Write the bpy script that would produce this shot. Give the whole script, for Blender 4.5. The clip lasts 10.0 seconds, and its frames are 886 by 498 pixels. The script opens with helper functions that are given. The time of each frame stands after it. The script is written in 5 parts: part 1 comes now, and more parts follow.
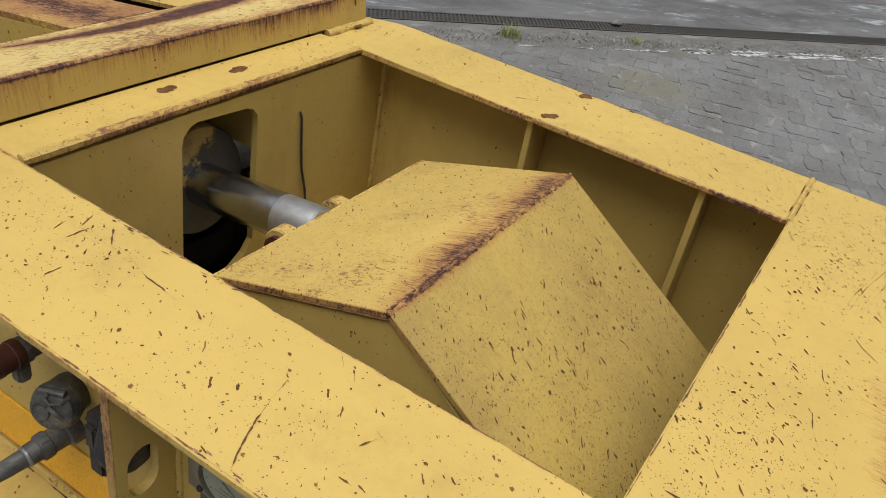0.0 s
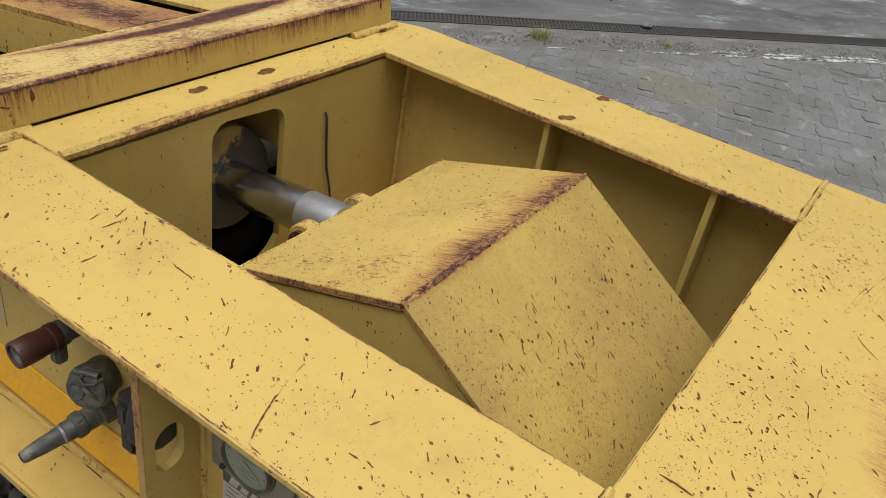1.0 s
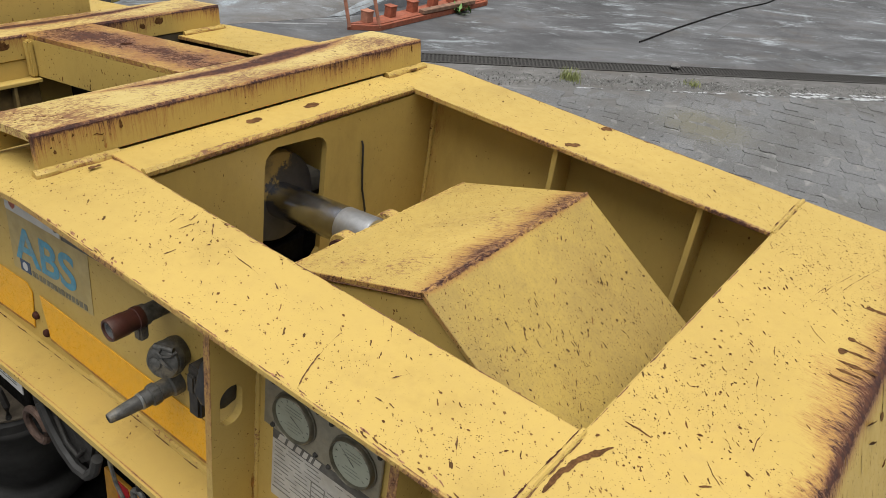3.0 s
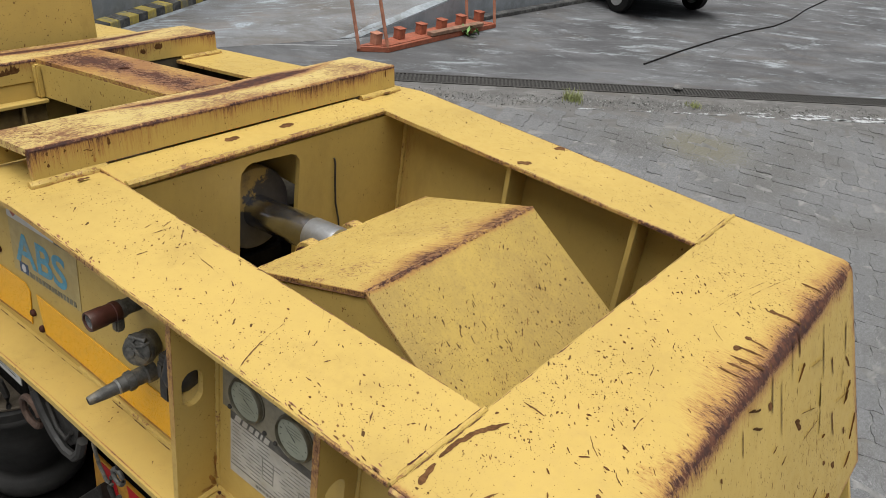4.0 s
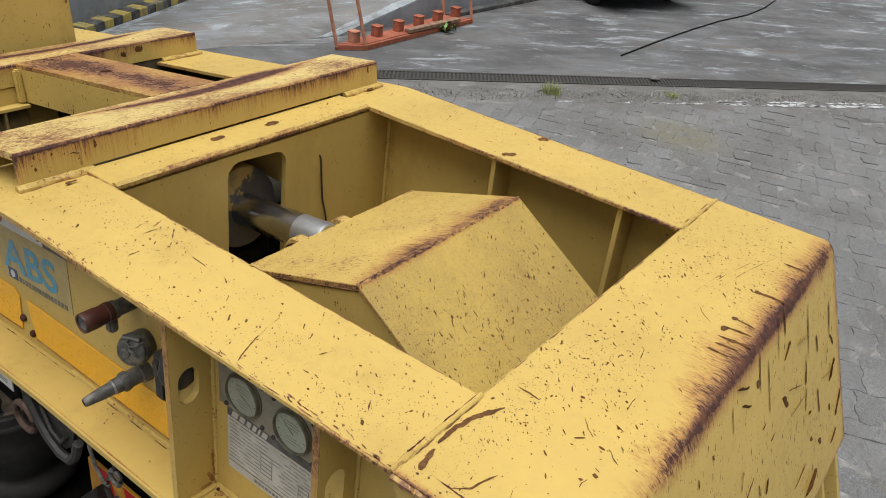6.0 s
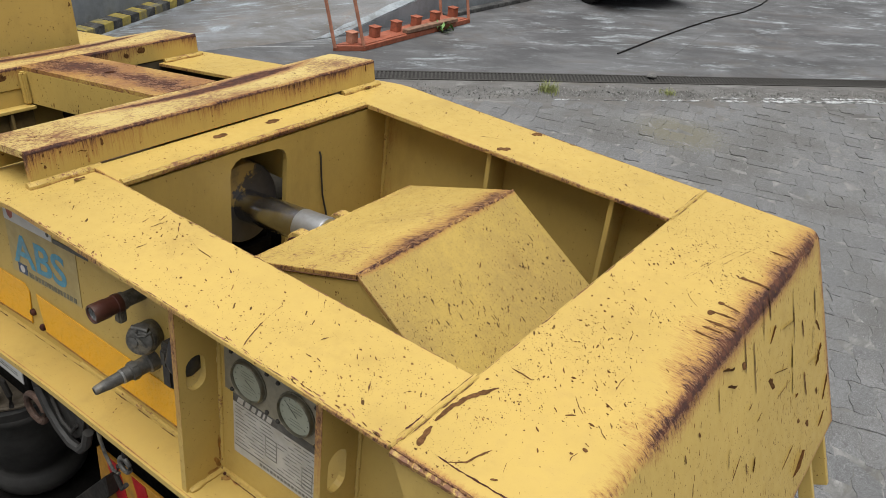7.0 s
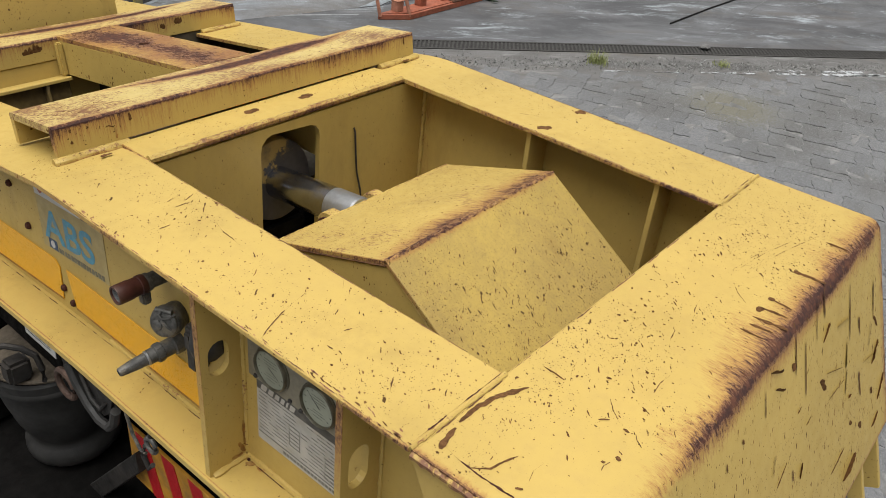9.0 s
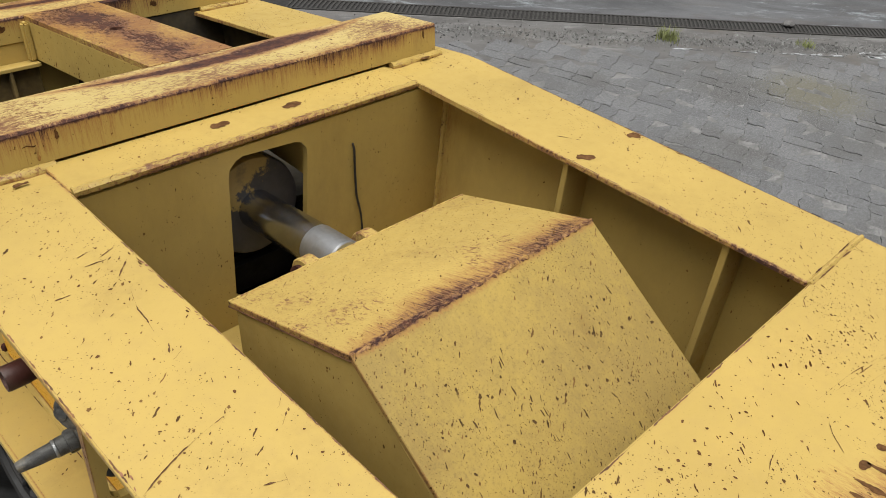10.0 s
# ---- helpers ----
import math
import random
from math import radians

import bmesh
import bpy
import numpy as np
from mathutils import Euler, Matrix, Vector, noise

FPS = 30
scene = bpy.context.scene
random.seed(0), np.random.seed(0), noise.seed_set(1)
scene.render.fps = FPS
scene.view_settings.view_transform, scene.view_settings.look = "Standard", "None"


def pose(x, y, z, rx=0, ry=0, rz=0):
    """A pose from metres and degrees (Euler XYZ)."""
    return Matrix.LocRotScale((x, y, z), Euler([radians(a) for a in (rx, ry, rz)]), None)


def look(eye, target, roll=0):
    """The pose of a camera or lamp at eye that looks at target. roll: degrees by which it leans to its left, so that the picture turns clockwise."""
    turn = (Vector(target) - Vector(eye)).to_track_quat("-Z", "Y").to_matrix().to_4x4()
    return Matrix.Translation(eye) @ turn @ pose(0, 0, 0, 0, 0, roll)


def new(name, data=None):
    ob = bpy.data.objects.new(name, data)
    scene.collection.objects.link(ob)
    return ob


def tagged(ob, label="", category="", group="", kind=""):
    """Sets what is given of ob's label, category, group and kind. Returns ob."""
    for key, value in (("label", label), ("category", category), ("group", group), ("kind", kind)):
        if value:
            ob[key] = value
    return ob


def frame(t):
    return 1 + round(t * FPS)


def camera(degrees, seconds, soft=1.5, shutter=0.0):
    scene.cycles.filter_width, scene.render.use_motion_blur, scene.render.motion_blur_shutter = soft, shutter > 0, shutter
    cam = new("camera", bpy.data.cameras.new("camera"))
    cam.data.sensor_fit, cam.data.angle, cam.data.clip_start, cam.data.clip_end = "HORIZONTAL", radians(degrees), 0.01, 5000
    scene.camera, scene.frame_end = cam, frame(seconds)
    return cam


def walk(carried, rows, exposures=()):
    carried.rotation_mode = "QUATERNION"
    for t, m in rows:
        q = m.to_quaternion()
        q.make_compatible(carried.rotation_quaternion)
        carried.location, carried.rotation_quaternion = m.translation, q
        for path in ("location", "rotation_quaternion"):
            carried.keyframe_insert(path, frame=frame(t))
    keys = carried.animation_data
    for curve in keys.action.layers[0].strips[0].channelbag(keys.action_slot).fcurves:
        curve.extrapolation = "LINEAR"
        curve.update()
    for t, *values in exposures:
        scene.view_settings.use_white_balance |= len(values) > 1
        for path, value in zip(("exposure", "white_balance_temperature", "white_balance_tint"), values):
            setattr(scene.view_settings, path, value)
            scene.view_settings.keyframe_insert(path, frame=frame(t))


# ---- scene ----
import functools

# Lengths below are drawing units of the trailer; U turns them into metres, BASE lifts the trailer's top over the ground at z = 0.
U, BASE = 0.739, 2.00


def W(p):
    return Vector((p[0] * U, p[1] * U, (p[2] + BASE) * U))


# The yard has its own, larger units: YARD_K trailer units each, about the point YX, YY, with its ground at z = G.
G, YARD_K, YX, YY = -1.15, 1.388, -1.12, -0.60


def WY(p):
    return Vector(((YX + (p[0] - YX) * YARD_K) * U, (YY + (p[1] - YY) * YARD_K) * U, (p[2] - G) * YARD_K * U))


cam = camera(57.3, 10.0, 0.4)
PATH = [
    (0, (-0.7760, -0.0728, 0.8064), (0.7274, 0.6839, -0.2740), 11.13),
    (0.5, (-0.7964, -0.1925, 0.8726), (0.6838, 0.5983, -0.2154), 10.80),
    (1, (-0.8129, -0.1302, 0.8368), (0.6507, 0.6898, -0.2520), 10.43),
    (1.5, (-0.8224, -0.1048, 0.8223), (0.6330, 0.7399, -0.2585), 9.86),
    (2, (-0.8456, -0.1115, 0.8406), (0.6084, 0.7529, -0.2266), 9.41),
    (2.2, (-0.8600, -0.1100, 0.8550), (0.6062, 0.7703, -0.2079), 9.27),
    (3.3, (-1.0660, -0.4721, 0.9875), (0.3752, 0.4816, -0.0192), 8.83),
    (3.5, (-1.0617, -0.5532, 1.0255), (0.3770, 0.4126, 0.0268), 8.79),
    (4, (-1.0890, -0.5965, 1.0428), (0.3421, 0.3927, 0.0562), 8.55),
    (4.5, (-1.1131, -0.5902, 1.0460), (0.3165, 0.4050, 0.0632), 8.22),
    (5, (-1.1232, -0.5758, 1.0365), (0.3137, 0.4071, 0.0519), 7.92),
    (5.5, (-1.1216, -0.5874, 1.0293), (0.3261, 0.3767, 0.0420), 7.73),
    (5.7, (-1.1213, -0.5922, 1.0343), (0.3404, 0.3720, 0.0402), 7.68),
    (6.8, (-1.1553, -0.6385, 1.0470), (0.3101, 0.3198, 0.0527), 7.06),
    (7, (-1.1788, -0.6525, 1.0545), (0.2759, 0.3015, 0.0679), 6.93),
    (7.5, (-1.1911, -0.6643, 1.0523), (0.2633, 0.2957, 0.0709), 6.60),
    (8, (-1.1773, -0.6655, 1.0570), (0.2680, 0.3014, 0.0689), 6.26),
    (8.5, (-1.1461, -0.6580, 1.0527), (0.2690, 0.3266, 0.0388), 6.17),
    (9, (-1.0789, -0.6163, 1.0456), (0.2816, 0.3950, -0.0157), 6.29),
    (9.5, (-0.7948, -0.4910, 1.0293), (0.4953, 0.5549, -0.0851), 6.57),
    (10, (-0.5558, -0.3455, 0.9869), (0.6749, 0.7288, -0.1668), 6.54),
]
EXPOSURE = 0.665
walk(cam, [(t, look(W(eye), W(target), roll)) for t, eye, target, roll in PATH], [(0.0, EXPOSURE - 0.18), (2.0, EXPOSURE - 0.13), (3.5, EXPOSURE), (9.0, EXPOSURE), (10.0, EXPOSURE - 0.1)])

# ---- world and light: an overcast sky with a weak, wide sun ----
world = bpy.data.worlds.new("overcast_sky")
scene.world = world
world.use_nodes = True
wn = world.node_tree.nodes
sky = wn.new("ShaderNodeTexSky")
sky.sky_type, sky.sun_disc = "NISHITA", False
SUN_ELEVATION, SUN_AZIMUTH = 77.0, 268.0
sky.sun_elevation, sky.sun_rotation = radians(SUN_ELEVATION), radians(SUN_AZIMUTH)
sky.air_density, sky.dust_density, sky.ozone_density = 1.0, 5.0, 1.0
greyed = wn.new("ShaderNodeHueSaturation")
greyed.inputs["Saturation"].default_value = 0.08
world.node_tree.links.new(sky.outputs[0], greyed.inputs["Color"])
world.node_tree.links.new(greyed.outputs[0], wn["Background"].inputs[0])
wn["Background"].inputs[1].default_value = 0.056
sun = new("sun", bpy.data.lights.new("sun", "SUN"))
sun.data.energy, sun.data.angle, sun.data.color = 2.75, radians(70), (1.0, 0.985, 0.955)
az, el = radians(SUN_AZIMUTH), radians(SUN_ELEVATION)
sun.matrix_world = look(Vector((math.sin(az) * math.cos(el), math.cos(az) * math.cos(el), math.sin(el))) * 20, (0, 0, 0))

# ---- materials ----
def material(name):
    m = bpy.data.materials.new(name)
    m.use_nodes = True
    return m, m.node_tree.nodes, m.node_tree.links, m.node_tree.nodes["Principled BSDF"]


def put(links, value, socket):
    if isinstance(value, (int, float, tuple)):
        socket.default_value = value
    else:
        links.new(value, socket)


def calc(n, l, op, a, b=0.0, c=0.0, clamp=False):
    node = n.new("ShaderNodeMath")
    node.operation, node.use_clamp = op, clamp
    for i, v in enumerate((a, b, c)):
        put(l, v, node.inputs[i])
    return node.outputs[0]


PIGMENT = 0.75  # overall depth of all pigments


def blend(n, l, fac, a, b, kind="MIX"):
    node = n.new("ShaderNodeMix")
    node.data_type, node.blend_type = "RGBA", kind
    put(l, fac, node.inputs[0])
    for value, socket in ((a, node.inputs[6]), (b, node.inputs[7])):
        put(l, tuple(c * PIGMENT for c in value[:3]) + (1,) if isinstance(value, tuple) else value, socket)
    return node.outputs[2]


def place(n, l, stretch=(1, 1, 1), shift=(0, 0, 0)):
    co = n.new("ShaderNodeTexCoord")
    mp = n.new("ShaderNodeMapping")
    mp.inputs["Scale"].default_value, mp.inputs["Location"].default_value = stretch, shift
    l.new(co.outputs["Object"], mp.inputs[0])
    return mp.outputs[0]


def grain(n, l, scale, detail=4.0, rough=0.6, stretch=(1, 1, 1), shift=(0, 0, 0), warp=0.0):
    t = n.new("ShaderNodeTexNoise")
    t.inputs["Scale"].default_value, t.inputs["Detail"].default_value = scale, detail
    t.inputs["Roughness"].default_value, t.inputs["Distortion"].default_value = rough, warp
    l.new(place(n, l, stretch, shift), t.inputs["Vector"])
    return t.outputs["Fac"]


def step(n, l, value, lo, hi, a=0.0, b=1.0):
    node = n.new("ShaderNodeMapRange")
    node.interpolation_type = "SMOOTHSTEP"
    put(l, value, node.inputs[0])
    for i, v in enumerate((lo, hi, a, b)):
        node.inputs[i + 1].default_value = v
    return node.outputs[0]


def relief(n, l, bsdf, height, strength, distance):
    b = n.new("ShaderNodeBump")
    b.inputs["Strength"].default_value, b.inputs["Distance"].default_value = strength, distance
    l.new(height, b.inputs["Height"])
    l.new(b.outputs[0], bsdf.inputs["Normal"])


PAINT = (0.612, 0.432, 0.123, 1)
RUST_DARK, RUST_MID, RUST_LIGHT = (0.068, 0.038, 0.034, 1), (0.205, 0.092, 0.052, 1), (0.42, 0.205, 0.068, 1)


def flecks(n, l, scale, radius, share, stretch=(1, 1, 1), turn=0.0, shift=0.0, ragged=0.5):
    """Separate flakes: one at most in each cell, ragged, of uneven size. share: how many cells have one. Gives the mask and a random value for each."""
    co = n.new("ShaderNodeTexCoord")
    first, second = n.new("ShaderNodeMapping"), n.new("ShaderNodeMapping")
    first.inputs["Rotation"].default_value, first.inputs["Location"].default_value = (0, 0, radians(turn)), (shift, shift * 0.7, shift * 1.3)
    second.inputs["Scale"].default_value = stretch
    l.new(co.outputs["Object"], first.inputs[0])
    l.new(first.outputs[0], second.inputs[0])
    bend = n.new("ShaderNodeTexNoise")
    bend.inputs["Scale"].default_value, bend.inputs["Detail"].default_value = scale * 1.3, 2
    l.new(second.outputs[0], bend.inputs["Vector"])
    off = n.new("ShaderNodeVectorMath")
    off.operation = "MULTIPLY_ADD"
    l.new(bend.outputs["Color"], off.inputs[0])
    off.inputs[1].default_value = (0.75 / scale,) * 3
    l.new(second.outputs[0], off.inputs[2])
    v = n.new("ShaderNodeTexVoronoi")
    v.inputs["Scale"].default_value = scale
    l.new(off.outputs[0], v.inputs["Vector"])
    sep = n.new("ShaderNodeSeparateColor")
    l.new(v.outputs["Color"], sep.inputs[0])
    edge = n.new("ShaderNodeTexNoise")
    edge.inputs["Scale"].default_value, edge.inputs["Detail"].default_value = scale * 3.4, 4
    l.new(second.outputs[0], edge.inputs["Vector"])
    reach = calc(n, l, "MULTIPLY", calc(n, l, "ADD", 0.22, calc(n, l, "MULTIPLY", calc(n, l, "POWER", sep.outputs[1], 2.2), 0.78)), radius)
    dist = calc(n, l, "ADD", v.outputs["Distance"], calc(n, l, "MULTIPLY", calc(n, l, "SUBTRACT", edge.outputs["Fac"], 0.5), ragged))
    inside = calc(n, l, "DIVIDE", calc(n, l, "SUBTRACT", reach, dist), 0.03, clamp=True)
    has = calc(n, l, "LESS_THAN", sep.outputs[0], share)
    return calc(n, l, "MULTIPLY", inside, has), sep.outputs[2]


def paint(name, chips=0.5, bands=(), run=(1, 1, 1), colour=PAINT, dust=0.3, size=1.0, patchy=0.3, mottle=0.0, scuff=0.0, scuff_run=(1, 1, 1), film=0.0):
    """Worn yellow paint on steel. chips: how much has flaked. bands: rust along a plane, as (normal, place on it in
    drawing units, width in metres, stretch of its noise, strength, raggedness and, if it fades along the trailer's
    width, the middle, half width and bow). run: stretch of the flakes.
    mottle: fine dirt. film: a brown film in cloudy patches, dried mud and, on the wedge's slope, shade too. scuff: how
    far the top coat is rubbed through to rust, in patches."""
    m, n, l, bsdf = material(name)
    big = grain(n, l, 2.3, 3)
    tone = blend(n, l, step(n, l, big, 0.35, 0.7), tuple(c * 0.94 for c in colour[:3]) + (1,), tuple(min(1, c * 1.05) for c in colour[:3]) + (1,))
    fine = grain(n, l, 38, 5, 0.7)
    tone = blend(n, l, step(n, l, fine, 0.4, 0.8, 0.0, 0.25), tone, (0.52, 0.36, 0.125, 1))
    # grime in soft streaks
    grime = step(n, l, grain(n, l, 7.0, 7, 0.72, (1, 1, 0.4)), 0.5, 0.78, 0.0, dust)
    tone = blend(n, l, grime, tone, (0.32, 0.205, 0.062, 1))
    speck = step(n, l, grain(n, l, 420, 2, 0.6, shift=(2, 9, 4)), 0.66, 0.74, 0.0, 0.25 + 0.4 * dust)
    tone = blend(n, l, speck, tone, (0.2, 0.14, 0.06, 1))
    if mottle:
        tone = blend(n, l, step(n, l, grain(n, l, 210, 4, 0.7, shift=(6, 6, 1)), 0.5, 0.68, 0.0, mottle), tone, (0.22, 0.16, 0.06, 1))
    if film:
        cloud = calc(n, l, "ADD", calc(n, l, "MULTIPLY", grain(n, l, 3.1, 6, 0.7, shift=(5, 3, 8)), 0.65), calc(n, l, "MULTIPLY", grain(n, l, 75, 6, 0.75, (1.5, 1, 0.5), (2, 4, 6)), 0.35))
        tone = blend(n, l, step(n, l, cloud, 0.36, 0.62, 0.0, film), tone, (0.35, 0.245, 0.085, 1))
    # flakes: small islands, dense in patches, and longer scrapes
    patch = calc(n, l, "MULTIPLY", calc(n, l, "SUBTRACT", grain(n, l, 4.2, 3, 0.6, shift=(3, 1, 7)), 0.5), 4.2 * patchy)
    many = calc(n, l, "ADD", patch, 0.40 * chips, clamp=True)
    f1, r1 = flecks(n, l, 150 / size, 0.33, many, (run[0], run[1] * 0.62, run[2]), 35)
    f2, r2 = flecks(n, l, 135 / size, 0.30, calc(n, l, "MULTIPLY", many, 0.6), (run[0], run[1] * 0.26, run[2] * 0.55), 52, 3.3, 0.65)
    f3, r3 = flecks(n, l, 290 / size, 0.34, calc(n, l, "ADD", calc(n, l, "MULTIPLY", patch, 1.6), 0.46 * chips, clamp=True), run, -30, 7.1)
    flake = calc(n, l, "MAXIMUM", calc(n, l, "MAXIMUM", f1, f2), calc(n, l, "MULTIPLY", f3, 0.85))
    kind_of = calc(n, l, "MAXIMUM", calc(n, l, "MULTIPLY", r1, f1), calc(n, l, "MULTIPLY", r2, f2))
    ground = tone
    if scuff:
        rub = grain(n, l, 95, 9, 0.8, scuff_run, (9, 4, 2), 0.5)
        where_rub = calc(n, l, "ADD", rub, calc(n, l, "MULTIPLY", calc(n, l, "SUBTRACT", grain(n, l, 6, 3, 0.6, shift=(1, 8, 5)), 0.5), 0.5))
        ground = blend(n, l, step(n, l, where_rub, 0.56 - 0.1 * scuff, 0.59 - 0.1 * scuff, 0.0, 0.75), ground, (0.29, 0.135, 0.058, 1))
        ground = blend(n, l, step(n, l, where_rub, 0.62 - 0.1 * scuff, 0.65 - 0.1 * scuff, 0.0, 0.9), ground, RUST_MID)
    rust = None
    co = n.new("ShaderNodeTexCoord")
    for k, (normal, where, width, stretch, strength, ragged, *fade) in enumerate(bands):
        dot = n.new("ShaderNodeVectorMath")
        dot.operation = "DOT_PRODUCT"
        l.new(co.outputs["Object"], dot.inputs[0])
        dot.inputs[1].default_value = Vector(normal).normalized()
        centre = Vector(normal).normalized().dot(W(where))
        off = calc(n, l, "SUBTRACT", dot.outputs["Value"], centre)
        if fade:
            sep = n.new("ShaderNodeSeparateXYZ")
            l.new(co.outputs["Object"], sep.inputs[0])
            e = calc(n, l, "DIVIDE", calc(n, l, "SUBTRACT", sep.outputs[0], fade[0] * U), fade[1] * U)
            e = calc(n, l, "MULTIPLY", e, e)
            if len(fade) > 2:
                off = calc(n, l, "SUBTRACT", off, calc(n, l, "MULTIPLY", e, fade[2]))
        d = calc(n, l, "DIVIDE", calc(n, l, "ABSOLUTE", off), width)
        rough = grain(n, l, 75, 9, 0.84, stretch, (k * 3.1, k, 2 * k), 0.3)
        big_r = grain(n, l, 5, 2, 0.6, (1, 1, 1), (k, k * 2.7, k))
        v = calc(n, l, "ADD", calc(n, l, "SUBTRACT", strength, d), calc(n, l, "ADD", calc(n, l, "MULTIPLY", calc(n, l, "SUBTRACT", rough, 0.5), 4.4 * ragged), calc(n, l, "MULTIPLY", calc(n, l, "SUBTRACT", big_r, 0.5), 2.6 * ragged)))
        if fade:
            v = calc(n, l, "SUBTRACT", v, e)
        rust = v if rust is None else calc(n, l, "MAXIMUM", rust, v)
    rc = blend(n, l, step(n, l, grain(n, l, 60, 5, 0.7), 0.38, 0.66), RUST_DARK, (0.150, 0.068, 0.044, 1))
    hard = flake
    if rust is not None:
        ground = blend(n, l, step(n, l, rust, -0.75, 0.0, 0.0, 0.7), ground, RUST_LIGHT)
        ground = blend(n, l, step(n, l, rust, -0.05, 0.2, 0.0, 0.85), ground, RUST_MID)
        core = step(n, l, rust, 0.26, 0.42)
        ground = blend(n, l, core, ground, rc)
        hard = calc(n, l, "MAXIMUM", flake, core)
    chip_colour = blend(n, l, kind_of, (0.085, 0.046, 0.020, 1), (0.28, 0.150, 0.052, 1))
    l.new(blend(n, l, flake, ground, chip_colour), bsdf.inputs["Base Color"])
    rough = calc(n, l, "ADD", step(n, l, fine, 0.3, 0.8, 0.38, 0.55), calc(n, l, "MULTIPLY", hard, 0.3), clamp=True)
    l.new(rough, bsdf.inputs["Roughness"])
    l.new(calc(n, l, "SUBTRACT", 0.28, calc(n, l, "MULTIPLY", hard, 0.2)), bsdf.inputs["Specular IOR Level"])
    h = calc(n, l, "SUBTRACT", calc(n, l, "MULTIPLY", grain(n, l, 190, 2), 0.25), calc(n, l, "MULTIPLY", hard, calc(n, l, "ADD", 0.5, calc(n, l, "MULTIPLY", fine, 0.6))))
    relief(n, l, bsdf, h, 0.35, 0.0015)
    return m


def plain(name, colour, rough=0.6, metal=0.0, vary=0.2, scale=20, bump=0.15, spec=0.4, dirt=None, dirt_amount=0.5, dirt_edge=(0.45, 0.7)):
    m, n, l, bsdf = material(name)
    a = tuple(c * (1 - vary) for c in colour[:3]) + (1,)
    b = tuple(min(1, c * (1 + vary)) for c in colour[:3]) + (1,)
    g = grain(n, l, scale, 6, 0.65)
    col = blend(n, l, step(n, l, g, 0.3, 0.7), a, b)
    if dirt:
        col = blend(n, l, step(n, l, grain(n, l, scale * 0.35, 5, 0.7, shift=(4, 2, 1)), *dirt_edge, 0.0, dirt_amount), col, dirt)
    l.new(col, bsdf.inputs["Base Color"])
    l.new(step(n, l, grain(n, l, scale * 2.1, 4), 0.3, 0.7, rough * 0.85, min(1, rough * 1.15)), bsdf.inputs["Roughness"])
    bsdf.inputs["Metallic"].default_value, bsdf.inputs["Specular IOR Level"].default_value = metal, spec
    if bump:
        relief(n, l, bsdf, grain(n, l, scale * 5, 4, 0.7), bump, 0.002)
    return m


Y, X = (0, 1, 0), (1, 0, 0)
EDGES = [(X, (e, 0, 0), 0.0055, (1, 1.6, 1), -0.2, 1.1) for e in (-0.281, 0.0, 1.035, 1.325)]
m_rail = paint("rail_paint", 0.6, EDGES + [(Y, (0, 0.0, 0), 0.003, (2, 1, 1), 0.0, 0.5)], size=0.95, patchy=0.45)
m_frame = paint("frame_paint", 0.2, [(X, (-0.262, 0, 0), 0.003, (1, 2, 1), 0.1, 0.6)], dust=0.45, patchy=0.14, size=0.8)
m_wall = paint("pit_wall_paint", 0.1, [((1, 0.6, 0), (1.165, 1.2, 0), 0.045, (2.5, 2.5, 0.5), -0.75, 0.8)], film=0.2, dust=0.35, patchy=0.14, run=(1, 1, 0.6), size=0.8)
BENDLINE = (0, 1, 1)
NOSE_RUST = [(BENDLINE, (0, -0.367, -0.013), 0.020, (1.6, 1, 1), 0.95, 0.5, 0.70, 0.62), (BENDLINE, (0, -0.350, -0.006), 0.046, (3.0, 0.55, 0.55), 0.12, 1.05, 0.72, 0.80), (BENDLINE, (0, -0.363, -0.012), 0.030, (2.4, 0.8, 0.8), 0.42, 1.15)]
m_nose = paint("nose_paint", 0.8, NOSE_RUST + [(X, (-0.281, 0, 0), 0.014, (1, 2, 1), 0.25, 0.7), (X, (1.325, 0, 0), 0.003, (1, 2, 1), 0.0, 0.6)], dust=0.2, patchy=0.95, size=0.85)
m_face = paint("nose_face_paint", 1.0, NOSE_RUST + [(X, (1.325, 0, -0.3), 0.035, (1.5, 1, 0.4), 0.1, 0.8), ((0, 0, 1), (0, 0, -0.61), 0.014, (2, 1, 1), 0.0, 0.5)], run=(1.7, 1, 0.35), dust=0.4, size=1.2)
m_wedge_top = paint("wedge_top_paint", 0.85, [((0, 0.95, -0.31), (0, 0.505, -0.043), 0.055, (3.2, 0.25, 1), 0.42, 1.0, 0.66, 0.55), ((0, 0.95, -0.31), (0, 0.482, -0.043), 0.012, (2, 1, 1), 0.5, 0.7), ((0, 1, -0.33), (0, 0.892, -0.178), 0.007, (2, 1, 1), 0.3, 0.6), (X, (0.168, 0, 0), 0.003, (1, 2, 1), -0.15, 0.9), (X, (0.915, 0, 0), 0.003, (1, 2, 1), 0.1, 0.6)], run=(1, 0.6, 1), dust=0.5, patchy=0.25, size=0.75, mottle=0.22, film=0.15, scuff=-0.3, scuff_run=(1.4, 0.8, 1))
m_wedge_slope = paint("wedge_slope_paint", 1.0, [((0, 0.95, 0.31), (0, 0.48, -0.043), 0.012, (2, 1, 1), 0.4, 0.6), (X, (0.168, 0, 0), 0.003, (1, 2, 1), -0.15, 0.9)], run=(1.3, 0.8, 0.65), dust=0.75, patchy=0.5, size=1.0, colour=(0.55, 0.385, 0.098, 1), mottle=0.5, film=0.7)
